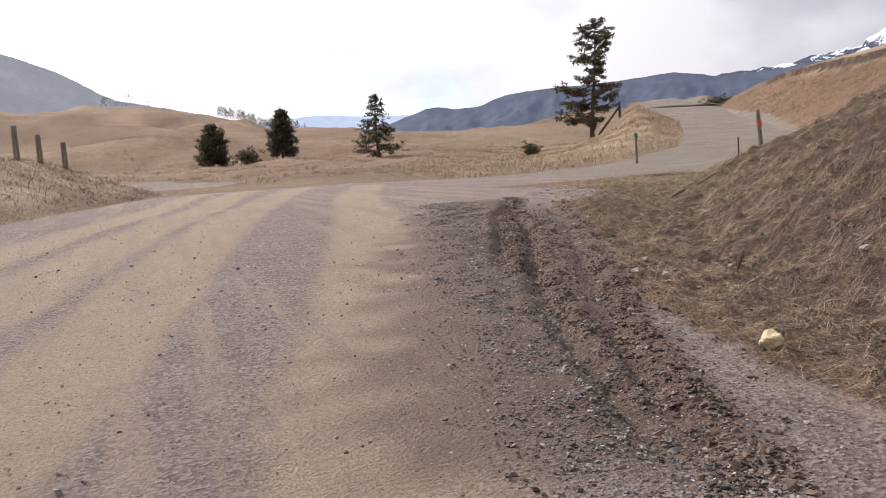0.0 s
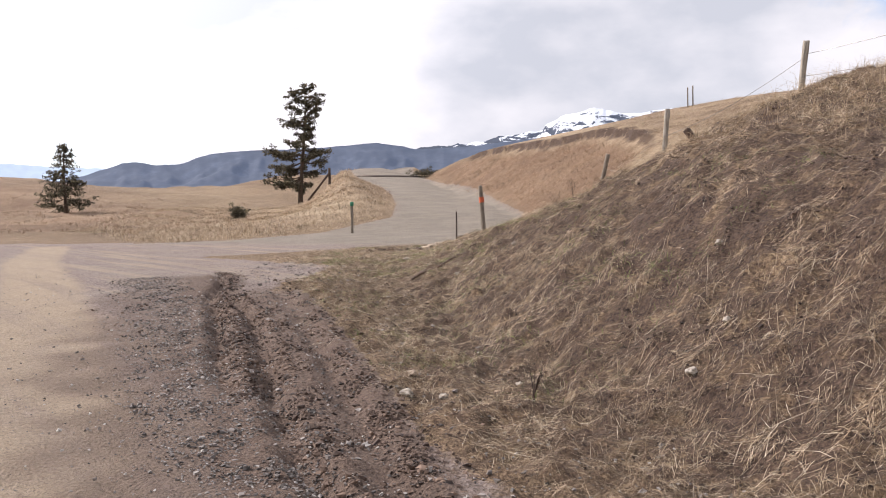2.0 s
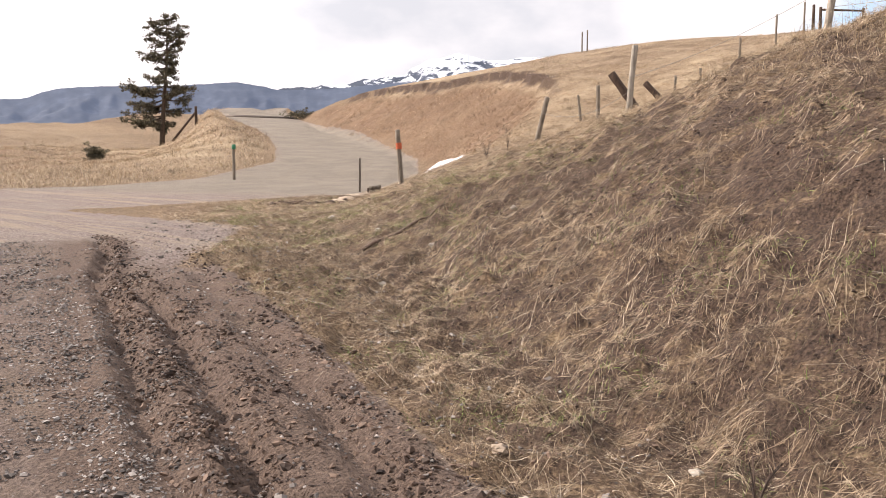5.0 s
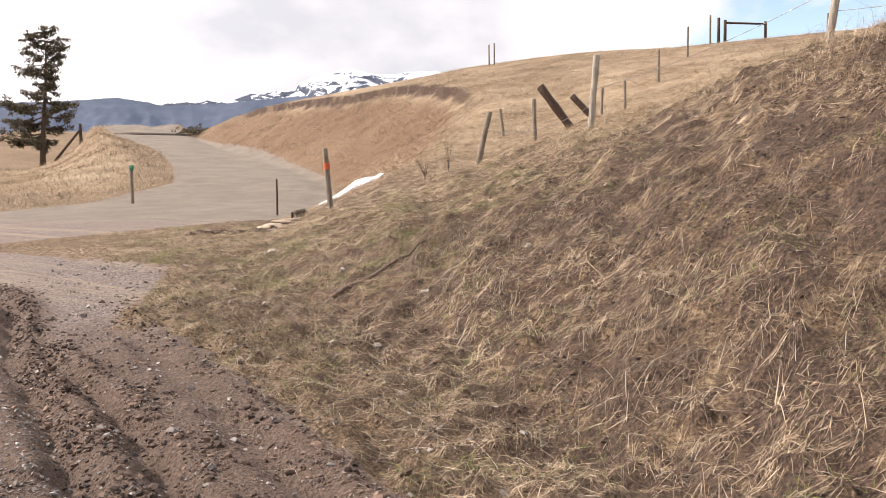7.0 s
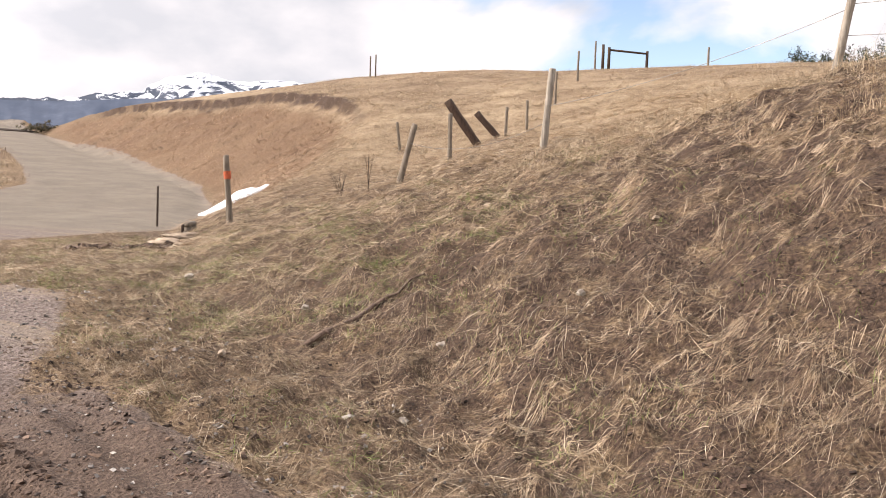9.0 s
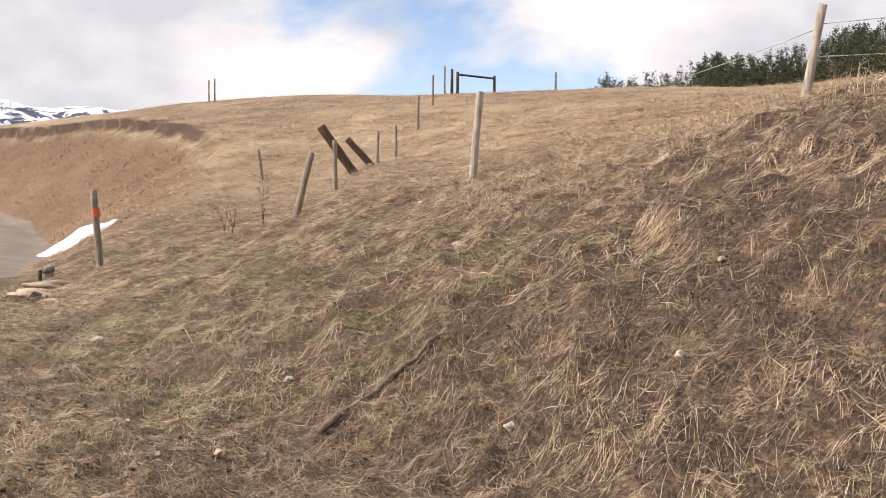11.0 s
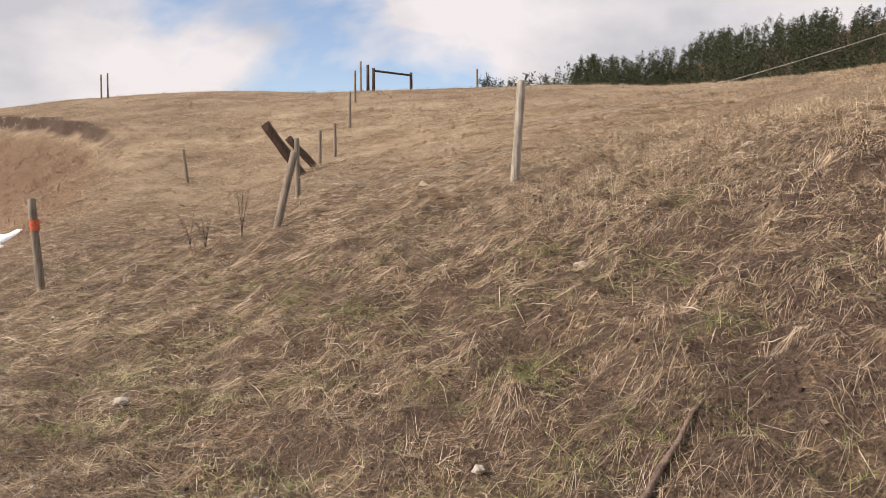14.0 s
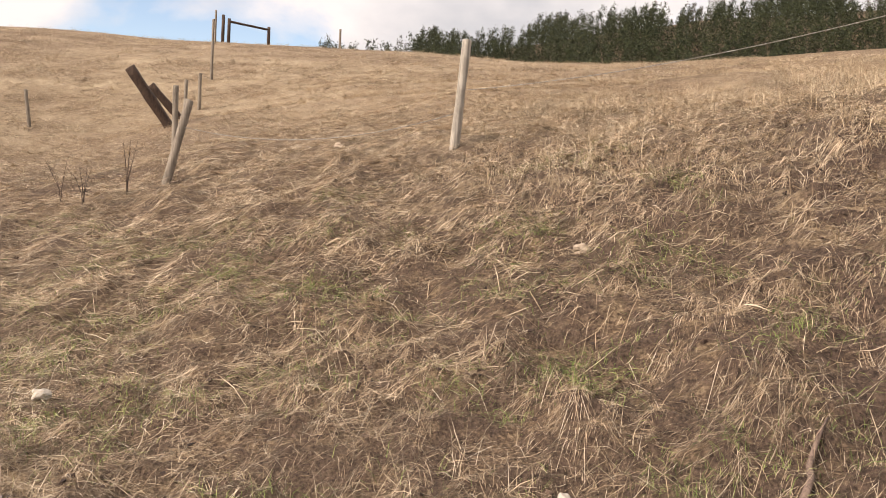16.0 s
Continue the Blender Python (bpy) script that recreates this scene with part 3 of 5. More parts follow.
def build_ground():
    gx, gy = spaced(-2600, 2600, 0.5, 12.5, 0.065, 0.29, 50), spaced(-2600, 3200, 2.0, 19.5, 0.085, 0.29, 64)
    x, y = np.meshgrid(gx, gy)
    road, strip, mud, soil, rust, golden, bare, lane, rut = ground_masks(x, y)
    z = height(x, y) + rut
    z += (1 - road) * lumps(x, y)
    near = np.exp(-(((x - 6) / 14) ** 2 + ((y - 10) / 14) ** 2))
    z += near * road * 0.010 * wave(x, y, 0.8, 53) - 0.018 * strip * road
    az, far = np.degrees(np.arctan2(x, y)), np.hypot(x, y)
    soil = np.maximum(soil, 0.75 * sstep(74, 80, az) * sstep(200, 240, far) * sstep(470, 425, far))
    n, m = x.shape
    i = np.arange(n * m).reshape(n, m)
    quads = np.stack([i[:-1, :-1], i[:-1, 1:], i[1:, 1:], i[1:, :-1]], -1).reshape(-1, 4)
    me = mesh_from("ground", np.stack([x, y, z], -1).reshape(-1, 3), quads, GROUND, True)
    for key, values in (("road", road), ("strip", strip), ("mud", mud), ("soil", soil), ("rust", rust), ("golden", golden), ("bare", bare), ("lane", lane)):
        me.attributes.new(key, "FLOAT", "POINT").data.foreach_set("value", values.astype(np.float32).ravel())
    return tagged(new("ground", me), "gravel road and dry brown grassland with a bank", "ground", kind="structure")


ground = build_ground()


def on_ground(x, y, sink=0.0):
    p, q = np.array([float(x)]), np.array([float(y)])
    return float((height(p, q) + lumps(p, q) * (1 - ground_masks(p, q)[0]))[0]) - sink


# ---- distant mountains ----
def mountain(name, label, far, profile, jag, mat, seed, rows=30, relief=0.012):
    az = np.arange(profile[0][0], profile[-1][0] + 0.01, 0.1)
    el = np.interp(az, [p[0] for p in profile], [p[1] for p in profile])
    el = np.convolve(np.pad(el, 6, "edge"), np.ones(13) / 13, "valid")
    edge = np.zeros_like(az)
    for k, size in enumerate((2.6, 1.1, 0.5, 0.24)):
        edge += (0.6 - np.abs(wave(az, az * 0.3, size, seed * 9 + k))) / (1 + 1.3 * k)
    el = el + jag * edge
    v = np.linspace(0, 1, rows)[:, None]
    rad = far * (0.72 + 0.28 * v) * np.ones_like(az)
    x, y = rad * np.sin(np.radians(az)), rad * np.cos(np.radians(az))
    spurs = np.abs(wave(x, y, far * 0.16, seed)) + 0.5 * np.abs(wave(x, y, far * 0.06, seed + 1)) + 0.25 * wave(x, y, far * 0.022, seed + 2)
    z = 1.5 + far * np.tan(np.radians(el)) * v ** 1.15 - 90 * (1 - v) - far * relief * spurs * np.minimum(1, 5 * (1 - v)) * v
    n, m = x.shape
    i = np.arange(n * m).reshape(n, m)
    quads = np.stack([i[:-1, :-1], i[:-1, 1:], i[1:, 1:], i[1:, :-1]], -1).reshape(-1, 4)
    me = mesh_from(name, np.stack([x, y, z], -1).reshape(-1, 3), quads, mat, True)
    return tagged(new(name, me), label, "mountain", kind="structure")


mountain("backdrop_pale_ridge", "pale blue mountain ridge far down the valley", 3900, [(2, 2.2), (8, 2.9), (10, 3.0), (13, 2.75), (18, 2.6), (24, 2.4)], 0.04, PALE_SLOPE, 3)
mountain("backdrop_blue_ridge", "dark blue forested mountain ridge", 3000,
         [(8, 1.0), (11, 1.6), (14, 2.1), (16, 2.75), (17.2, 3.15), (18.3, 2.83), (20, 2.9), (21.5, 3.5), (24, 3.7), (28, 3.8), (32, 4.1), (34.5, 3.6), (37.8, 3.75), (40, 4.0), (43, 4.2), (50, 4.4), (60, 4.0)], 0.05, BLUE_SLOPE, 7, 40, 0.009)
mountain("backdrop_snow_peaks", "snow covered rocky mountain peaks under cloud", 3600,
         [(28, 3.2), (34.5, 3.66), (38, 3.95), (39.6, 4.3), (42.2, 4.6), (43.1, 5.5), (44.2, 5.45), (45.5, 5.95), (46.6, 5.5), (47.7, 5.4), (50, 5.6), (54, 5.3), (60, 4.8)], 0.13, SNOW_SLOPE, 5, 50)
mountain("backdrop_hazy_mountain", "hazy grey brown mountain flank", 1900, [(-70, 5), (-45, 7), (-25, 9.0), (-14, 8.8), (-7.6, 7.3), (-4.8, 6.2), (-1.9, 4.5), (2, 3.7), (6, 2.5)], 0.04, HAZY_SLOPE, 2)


# ---- trees ----
def needle_tufts(centres, sizes, per, seed, flat=0.6):
    """Small triangles scattered round each centre, as arrays."""
    rs = np.random.RandomState(seed)
    n = len(centres)
    c = np.repeat(np.asarray(centres), per, 0) + rs.normal(0, 1, (n * per, 3)) * np.repeat(np.asarray(sizes), per)[:, None] * [0.42, 0.42, 0.42 * flat]
    s = np.repeat(np.asarray(sizes), per)[:, None] * rs.uniform(0.25, 0.6, (n * per, 1))
    a, b = rs.normal(0, 1, (n * per, 3)), rs.normal(0, 1, (n * per, 3))
    a /= np.linalg.norm(a, axis=1)[:, None]
    b /= np.linalg.norm(b, axis=1)[:, None]
    v = np.stack([c - a * s, c + a * s, c + b * s * 0.7], 1).reshape(-1, 3)
    return v, np.arange(len(v)).reshape(-1, 3)


def conifer(x, y, tall, limbs, label, seed, trunk=0.03, tuft=0.035, per=16, lean=(0, 0), bare=0.12, thick=3, gap=0.014):
    """limbs: function of the height share and heading, giving reach as a share of the height (0: none)."""
    rs = random.Random(seed)
    base = Vector((x, y, on_ground(x, y, 0.15)))
    tree = tagged(new("conifer_tree"), label, "tree")
    tree.location = base
    bm = bmesh.new()
    spine = lambda f: Vector((lean[0] * f * tall + 0.012 * tall * math.sin(5 * f + seed), lean[1] * f * tall + 0.012 * tall * math.cos(4 * f), f * tall))
    tube(bm, [spine(k / 12) for k in range(13)], [trunk * tall * (1 - 0.93 * k / 12) * (1.35 if k == 0 else 1) for k in range(13)], 9, 0.2)
    centres, sizes = [], []
    f = bare
    while f < 0.985:
        for _ in range(thick):
            turn = rs.uniform(0, 2 * math.pi)
            reach = limbs(f, turn) * tall * rs.uniform(0.75, 1.1)
            if reach < 0.02 * tall:
                continue
            out = Vector((math.cos(turn), math.sin(turn), 0))
            s = spine(f)
            rise = rs.uniform(-0.12, 0.22) + 0.35 * (f - 0.5)
            pts = [s + out * reach * k / 4 + Vector((0, 0, reach * (rise * k / 4 - 0.10 * math.sin(k / 4 * 3.1)))) for k in range(5)]
            tube(bm, pts, [0.0075 * tall * (1 - 0.2 * k) * (1 - 0.5 * f) for k in range(5)], 4, 0.0, False)
            steps = max(2, int(reach / (tuft * tall) * 0.9))
            for k in range(steps):
                u = 0.3 + 0.75 * (k + rs.random()) / steps
                p = s + out * reach * u + Vector((0, 0, reach * (rise * u - 0.10 * math.sin(u * 3.1)))) + Vector([rs.gauss(0, 0.014 * tall) for _ in range(3)])
                centres.append(tuple(p))
                sizes.append(tuft * tall * rs.uniform(0.7, 1.3))
        f += gap * (0.8 + 0.5 * rs.random())
    for k in range(6):
        centres.append(tuple(spine(0.93 + 0.012 * k)))
        sizes.append(tuft * tall * 0.8)
    part("trunk", bm, BARK, tree)
    v, t = needle_tufts(centres, sizes, per, seed)
    crown = new("crown", mesh_from("crown", v, t, NEEDLES))
    crown.parent = tree
    return tree


def pine_limbs(f, turn):
    # the wide limbs reach to one side low down and to the other higher up
    side = math.cos(turn - radians(153))
    a = np.interp(f, (0.17, 0.22, 0.3, 0.38, 0.46, 0.52, 0.58, 0.64, 0.7, 0.76, 0.83, 0.9, 0.98), (0.02, 0.30, 0.24, 0.19, 0.24, 0.24, 0.07, 0.08, 0.20, 0.12, 0.10, 0.12, 0.05))
    b = np.interp(f, (0.17, 0.22, 0.3, 0.38, 0.46, 0.52, 0.58, 0.64, 0.7, 0.76, 0.83, 0.9, 0.98), (0.02, 0.10, 0.12, 0.20, 0.19, 0.14, 0.08, 0.04, 0.06, 0.18, 0.16, 0.12, 0.05))
    return float((a if side > 0 else b) * (0.6 + 0.55 * abs(side)) * 1.12)


def at(az, far):
    return far * math.sin(radians(az)), far * math.cos(radians(az))


conifer(*at(26.9, 109), 14.6, pine_limbs, "tall lone pine with gaps between its limbs on a grassy slope", 4, trunk=0.021, tuft=0.030, per=30, lean=(0.03, -0.01), bare=0.17, thick=4, gap=0.031)
conifer(*at(13.5, 93), 6.5, lambda f, t: 0.44 * (1 - f) ** 0.75, "small conifer with layered open limbs", 8, tuft=0.05, per=16, bare=0.16, thick=7, gap=0.062)
conifer(*at(7.65, 100), 5.7, lambda f, t: 0.27 * math.sin(math.pi * min(1, 0.16 + 0.84 * f)) ** 0.6, "dense rounded dark conifer", 9, tuft=0.06, per=26, bare=0.2)
conifer(*at(3.5, 95), 4.4, lambda f, t: 0.36 * math.sin(math.pi * min(1, 0.2 + 0.8 * f)) ** 0.6, "low broad dark conifer at the road bend", 10, tuft=0.07, per=26, bare=0.12)


def shrub(x, y, wide, tall, label, seed, mat=NEEDLES):
    rs = np.random.RandomState(seed)
    n = 60
    c = rs.normal(0, 1, (n, 3)) * [wide * 0.3, wide * 0.3, tall * 0.22] + [0, 0, tall * 0.45]
    v, t = needle_tufts(c, np.full(n, tall * 0.28), 18, seed)
    v[:, 2] = np.maximum(v[:, 2], -0.1)
    ob = new("shrub", mesh_from("shrub", v + [x, y, on_ground(x, y)], t, mat))
    return tagged(ob, label, "shrub")


shrub(49.6, 72.9, 2.0, 0.9, "dark low shrub at the road edge", 31)
shrub(*at(23.0, 74), 1.0, 1.0, "small dark shrub on the grassy slope", 32)
shrub(*at(5.6, 98), 2.0, 1.6, "dark shrub beside a conifer", 33)


def far_woods(name, label, spots, tall, mat, seed, per):
    """Many far trees as one mass: trunks left out of sight inside ragged crowns."""
    rs = np.random.RandomState(seed)
    x, y = spots
    n = len(x)
    z, h = height(x, y), tall * rs.uniform(0.45, 1.4, n)
    slim = rs.uniform(0.17, 0.29, n) * (1.8 if tall < 5 else 1.0)
    f = rs.uniform(0.05, 1, (n, per)) ** 0.8
    turn = rs.uniform(0, 6.283, (n, per))
    r = h[:, None] * slim[:, None] * (1 - f) ** 0.75 * rs.uniform(0.5, 1.1, (n, per))
    c = np.stack([x[:, None] + r * np.cos(turn), y[:, None] + r * np.sin(turn), z[:, None] + h[:, None] * f], -1).reshape(-1, 3)
    v, t = needle_tufts(c, np.repeat(h * 0.09, per), 4, seed, 1.2)
    return tagged(new(name, mesh_from(name, v, t, mat)), label, "woods", kind="stuff")


rs = np.random.RandomState(77)
wa, wd = rs.uniform(77, 122, 5600), rs.uniform(250, 432, 5600)
wx, wy = wd * np.sin(np.radians(wa)), wd * np.cos(np.radians(wa))
crest = np.interp(wa, (77, 83, 86, 90, 95, 105, 128), (6.5, 7.6, 8.2, 8.9, 9.9, 11.3, 12.0)) + 0.5 * wave(wa, wa * 0.2, 6, 3)
keep = np.degrees(np.arctan2(height(wx, wy) + 7.5 - 2, wd)) < crest
far_woods("conifer_woods", "dense olive green conifer woods on the hillside", (wd[keep] * np.sin(np.radians(wa[keep])), wd[keep] * np.cos(np.radians(wa[keep]))), 9.2, FOREST, 78, 42)
ra = np.concatenate([rs.uniform(93, 128, 105)])
rd = rs.uniform(436, 470, 105)
far_woods("ridge_conifers", "scattered grey green conifers along the hill crest", (rd * np.sin(np.radians(ra)), rd * np.cos(np.radians(ra))), 11, NEEDLES, 79, 90)
la, ld = np.concatenate([rs.uniform(4.0, 7.4, 150), rs.uniform(7.4, 13.4, 190), rs.uniform(-2.6, 0.4, 24)]), rs.uniform(338, 358, 364)
far_woods("hilltop_trees", "dark trees on the brown hilltop", (ld * np.sin(np.radians(la)), ld * np.cos(np.radians(la))), 3.2, NEEDLES, 80, 38)


# ---- grass ----
def blades(name, label, x, y, heading, rise, length, width, mat, seed, droop=0.7, hug=0.0):
    """Bent, tapering grass blades. rise: the angle off the ground in degrees; hug: blades that lie along the slope."""
    rs = np.random.RandomState(seed)
    n = len(x)
    e0, e1 = np.radians(rise), np.radians(rise) * (1 - droop) - 0.12
    hx, hy = np.cos(heading), np.sin(heading)
    half = length * 0.5
    run1, up1 = half * np.cos(e0), half * np.sin(e0)
    run2, up2 = run1 + half * np.cos(e1), up1 + half * np.sin(e1)
    bend = rs.normal(0, 0.03, n) * length
    top = lambda p, q: height(p, q) + lumps(p, q)
    z0 = top(x, y) - 0.008
    mx, my = x + hx * run1 - hy * bend * 0.4, y + hy * run1 + hx * bend * 0.4
    tx, ty = x + hx * run2 - hy * bend, y + hy * run2 + hx * bend
    mz = z0 + up1 + hug * (top(mx, my) - z0)
    tz = np.maximum(z0 + up2 + hug * (top(tx, ty) - z0), -5)
    px, py = -hy * width * 0.5, hx * width * 0.5
    tilt = rs.normal(0, 0.5, n) * width * 0.5
    v = np.stack([np.stack([x - px, y - py, z0], -1), np.stack([x + px, y + py, z0], -1),
                  np.stack([mx - px * 0.8, my - py * 0.8, mz - tilt], -1), np.stack([mx + px * 0.8, my + py * 0.8, mz + tilt], -1),
                  np.stack([tx, ty, tz], -1)], 1).reshape(-1, 3)
    i = np.arange(n)[:, None] * 5
    tris = np.concatenate([i + [0, 1, 3], i + [0, 3, 2], i + [2, 3, 4]], 1).reshape(-1, 3)
    return tagged(new(name, mesh_from(name, v, tris, mat)), label, "grass", kind="stuff")


def tufted(rs, x, y, per, spread):
    return np.repeat(x, per) + rs.normal(0, spread, len(x) * per), np.repeat(y, per) + rs.normal(0, spread, len(y) * per)


def locks(rs, cx, cy, per, heading, spread):
    """Blades in combed locks: all of one lock lie nearly one way."""
    h = np.repeat(heading, per) + rs.normal(0, 0.16, len(cx) * per)
    a, b = rs.normal(0, spread, len(h)), rs.normal(0, spread * 3, len(h))
    return np.repeat(cx, per) - np.sin(h) * a + np.cos(h) * b, np.repeat(cy, per) + np.cos(h) * a + np.sin(h) * b, h


def scatter(rs, n, x0, x1, y0, y1, test):
    x, y = rs.uniform(x0, x1, n), rs.uniform(y0, y1, n)
    k = test(x, y)
    return x[k], y[k]


def bank_where(x, y):
    return line_near(x, y, [p[:2] for p in TOE])


def nearness(x, y):
    """How far a spot lies from the line that one walks beside the bank."""
    return np.abs(line_near(x, y, [(1, 3.5), (3, 10), (5.6, 15.6)])[0])


def grass_cover():
    rs = np.random.RandomState(5)
    # matted, combed-down grass on the bank
    def on_bank(x, y):
        d, w = bank_where(x, y)
        thick = 0.45 - 0.5 * sstep(11, 8.5, y) * sstep(4.0, 2.8, d) * sstep(0.5, 1.2, d) + 0.85 * wave(x, y, 1.3, 61) + 0.55 * wave(x, y, 0.45, 60)
        road = ground_masks(x, y)[0]
        start = np.interp(y, (0, 8, 11, 14, 20), (-0.7, -0.8, -1.3, -2.2, -3.0))
        return (d > start + 0.5 * wave(x, y, 1.3, 62)) & (road < 0.35) & (d < 11 + 2.5 * wave(x, y, 5, 66)) & (w < 11.4) & (rs.uniform(0, 1, x.shape) < np.clip(9.0 / np.hypot(x - 3, y - 9), 0.35, 1)) & (rs.uniform(0, 1, x.shape) < 0.05 + 0.95 * np.clip(thick, 0, 1))
    cx, cy = scatter(rs, 44000, 2.5, 24, 0.5, 27, on_bank)
    x, y = tufted(rs, cx, cy, 11, 0.08)
    n = len(x)
    toward = np.repeat(np.interp(cy, (5, 16), (0.92 * math.pi, 0.70 * math.pi)) + rs.normal(0, 0.75, len(cx)), 11) + rs.normal(0, 0.5, n)
    blades("matted_grass", "matted brown dead grass combed down the bank", x, y, toward, 2 + 34 * rs.uniform(0, 1, n) ** 2, rs.gamma(4, 0.036, n) + 0.03, rs.uniform(0.0014, 0.003, n) * np.clip(nearness(x, y) / 6, 0.8, 1.5), MATTED, 6, 0.3, 1.0)
    # pale locks of straw combed over it, with soil between; they lie down the slope, which swings round with the bank
    downhill = lambda y: np.interp(y, (5, 16), (0.92 * math.pi, 0.70 * math.pi))
    def bare_foot(x, y):
        d = bank_where(x, y)[0]
        return 0.45 * sstep(11, 8.5, y) * sstep(4.0, 2.8, d) * sstep(0.5, 1.2, d)

    def lock_spots(count, x0, x1, y0, y1, lo, hi, cut):
        return scatter(rs, count, x0, x1, y0, y1, lambda x, y: (bank_where(x, y)[0] > np.interp(y, (8, 13), (lo, lo - 1.2))) & (bank_where(x, y)[0] < hi) & (ground_masks(x, y)[0] < 0.35)
                       & (wave(x, y, 1.4, 61) + 0.7 * wave(x, y, 0.5, 38) > cut + bare_foot(x, y)) & (rs.uniform(0, 1, x.shape) < np.clip(9.0 / np.hypot(x - 3, y - 9), 0.3, 1)))
    cx, cy = lock_spots(60000, 2.6, 20, 0.8, 24, -0.9, 9, 0.02)
    flow = downhill(cy) + 0.6 * wave(cx, cy, 1.7, 37) + rs.normal(0, 0.55, len(cx))
    x, y, h = locks(rs, cx, cy, 12, flow, 0.022)
    n = len(x)
    blades("combed_straw", "pale locks of dead straw combed down the bank", x, y, h, 2 + 22 * rs.uniform(0, 1, n) ** 2.2, (0.05 + rs.gamma(2.6, 0.038, n)) * np.clip(nearness(x, y) / 5, 0.9, 1.4), rs.uniform(0.0013, 0.0028, n) * np.clip(nearness(x, y) / 6, 0.75, 1.8), COMBED, 36, 0.9, 1.0)
    cx, cy = scatter(rs, 26000, 13, 40, 12, 34, lambda x, y: (bank_where(x, y)[0] > 0.3) & (wave(x, y, 2.3, 39) + 0.7 * wave(x, y, 0.9, 36) > -0.05) & (ground_masks(x, y)[0] < 0.3) & (rs.uniform(0, 1, x.shape) < np.clip(16 / np.hypot(x - 5, y - 13), 0, 1)))
    flow = downhill(cy) + 0.7 * wave(cx, cy, 3.0, 35) + rs.normal(0, 0.5, len(cx))
    x, y, h = locks(rs, cx, cy, 8, flow, 0.035)
    n = len(x)
    blades("slope_straw", "pale locks of dead straw on the gentle slope", x, y, h, 5 + 30 * rs.uniform(0, 1, n) ** 1.5, 0.1 + rs.gamma(3, 0.06, n), rs.uniform(0.003, 0.0065, n), COMBED, 37, 0.8, 1.0)
    # long loose straws lying across the bank
    x, y = scatter(rs, 7500, 2.8, 18, 1.5, 22, lambda x, y: (bank_where(x, y)[0] > np.interp(y, (8, 13), (-0.9, -1.8))) & (bank_where(x, y)[0] < 8) & (wave(x, y, 1.5, 69) > -0.5))
    n = len(x)
    blades("loose_straw", "long pale dry straws lying on the bank", x, y, rs.normal(0.75 * math.pi, 1.0, n), rs.uniform(0, 9, n), 0.1 + rs.gamma(2.5, 0.08, n), rs.uniform(0.0016, 0.003, n), PALE_STRAW, 7, 0.8, 1.0)
    # clumps of standing dead grass
    cx, cy = scatter(rs, 800, 2.8, 20, 2, 24, lambda x, y: (bank_where(x, y)[0] > np.interp(y, (8, 13), (-0.7, -2.2))) & (bank_where(x, y)[0] < 7) & (wave(x, y, 2.4, 63) > 0.05))
    x, y = tufted(rs, cx, cy, 34, 0.06)
    n = len(x)
    blades("grass_clumps", "clumps of standing dead grass at the foot of the bank", x, y, rs.uniform(0, 6.283, n), rs.uniform(10, 70, n), rs.uniform(0.07, 0.22, n), rs.uniform(0.0012, 0.0024, n), STRAW, 8, 0.5)
    # pale trampled grass on the level ground before the bank
    cx, cy = scatter(rs, 40000, 2.8, 20, 2.5, 25, lambda x, y: (bank_where(x, y)[0] > np.interp(y, (8, 11), (-0.9, -2.6)) + 0.6 * wave(x, y, 1.2, 58)) & (bank_where(x, y)[0] < 1.8) & (ground_masks(x, y)[0] < 0.3) & (wave(x, y, 0.9, 57) > -0.3))
    x, y = tufted(rs, cx, cy, 11, 0.08)
    n = len(x)
    blades("trampled_grass", "pale trampled dry grass on the level verge", x, y, rs.uniform(0, 6.283, n), 2 + 50 * rs.uniform(0, 1, n) ** 2.2, rs.uniform(0.06, 0.24, n), rs.uniform(0.0014, 0.003, n), STRAW, 26, 0.4, 1.0)
    # first green shoots
    cx, cy = scatter(rs, 5200, 5, 20, 7, 25, lambda x, y: (np.abs(bank_where(x, y)[0] - 0.6) < 2.8) & (wave(x, y, 2.0, 64) > 0.05) & (ground_masks(x, y)[0] < 0.4))
    gx, gy = scatter(rs, 2600, 9, 15.5, 13.5, 20.5, lambda x, y: (wave(x, y, 2.2, 32) + 0.5 * wave(x, y, 0.8, 31) > 0.35) & (ground_masks(x, y)[0] < 0.3))
    cx, cy = np.concatenate([cx, gx]), np.concatenate([cy, gy])
    x, y = tufted(rs, cx, cy, 16, 0.09)
    n = len(x)
    blades("green_shoots", "sparse fresh green grass shoots", x, y, rs.uniform(0, 6.283, n), rs.uniform(15, 75, n), rs.uniform(0.04, 0.16, n), rs.uniform(0.0018, 0.0038, n), GREEN, 9, 0.6)
    # tall pale grass on the field above
    cx, cy = scatter(rs, 26000, 9, 58, 2, 46, lambda x, y: (bank_where(x, y)[0] > np.interp(y, (9, 14), (4.8, 3.2)) + 2.0 * wave(x, y, 4, 65)) & (rs.uniform(0, 1, x.shape) < np.clip(13 / np.hypot(x - 4, y - 12), 0, 1)) & (ground_masks(x, y)[4] < 0.3) & (wave(x, y, 1.9, 59) + 0.6 * wave(x, y, 0.7, 56) > -0.25))
    x, y = tufted(rs, cx, cy, 16, 0.12)
    n = len(x)
    far = np.clip(np.hypot(x - 4, y - 12) / 12, 1, 2.4)
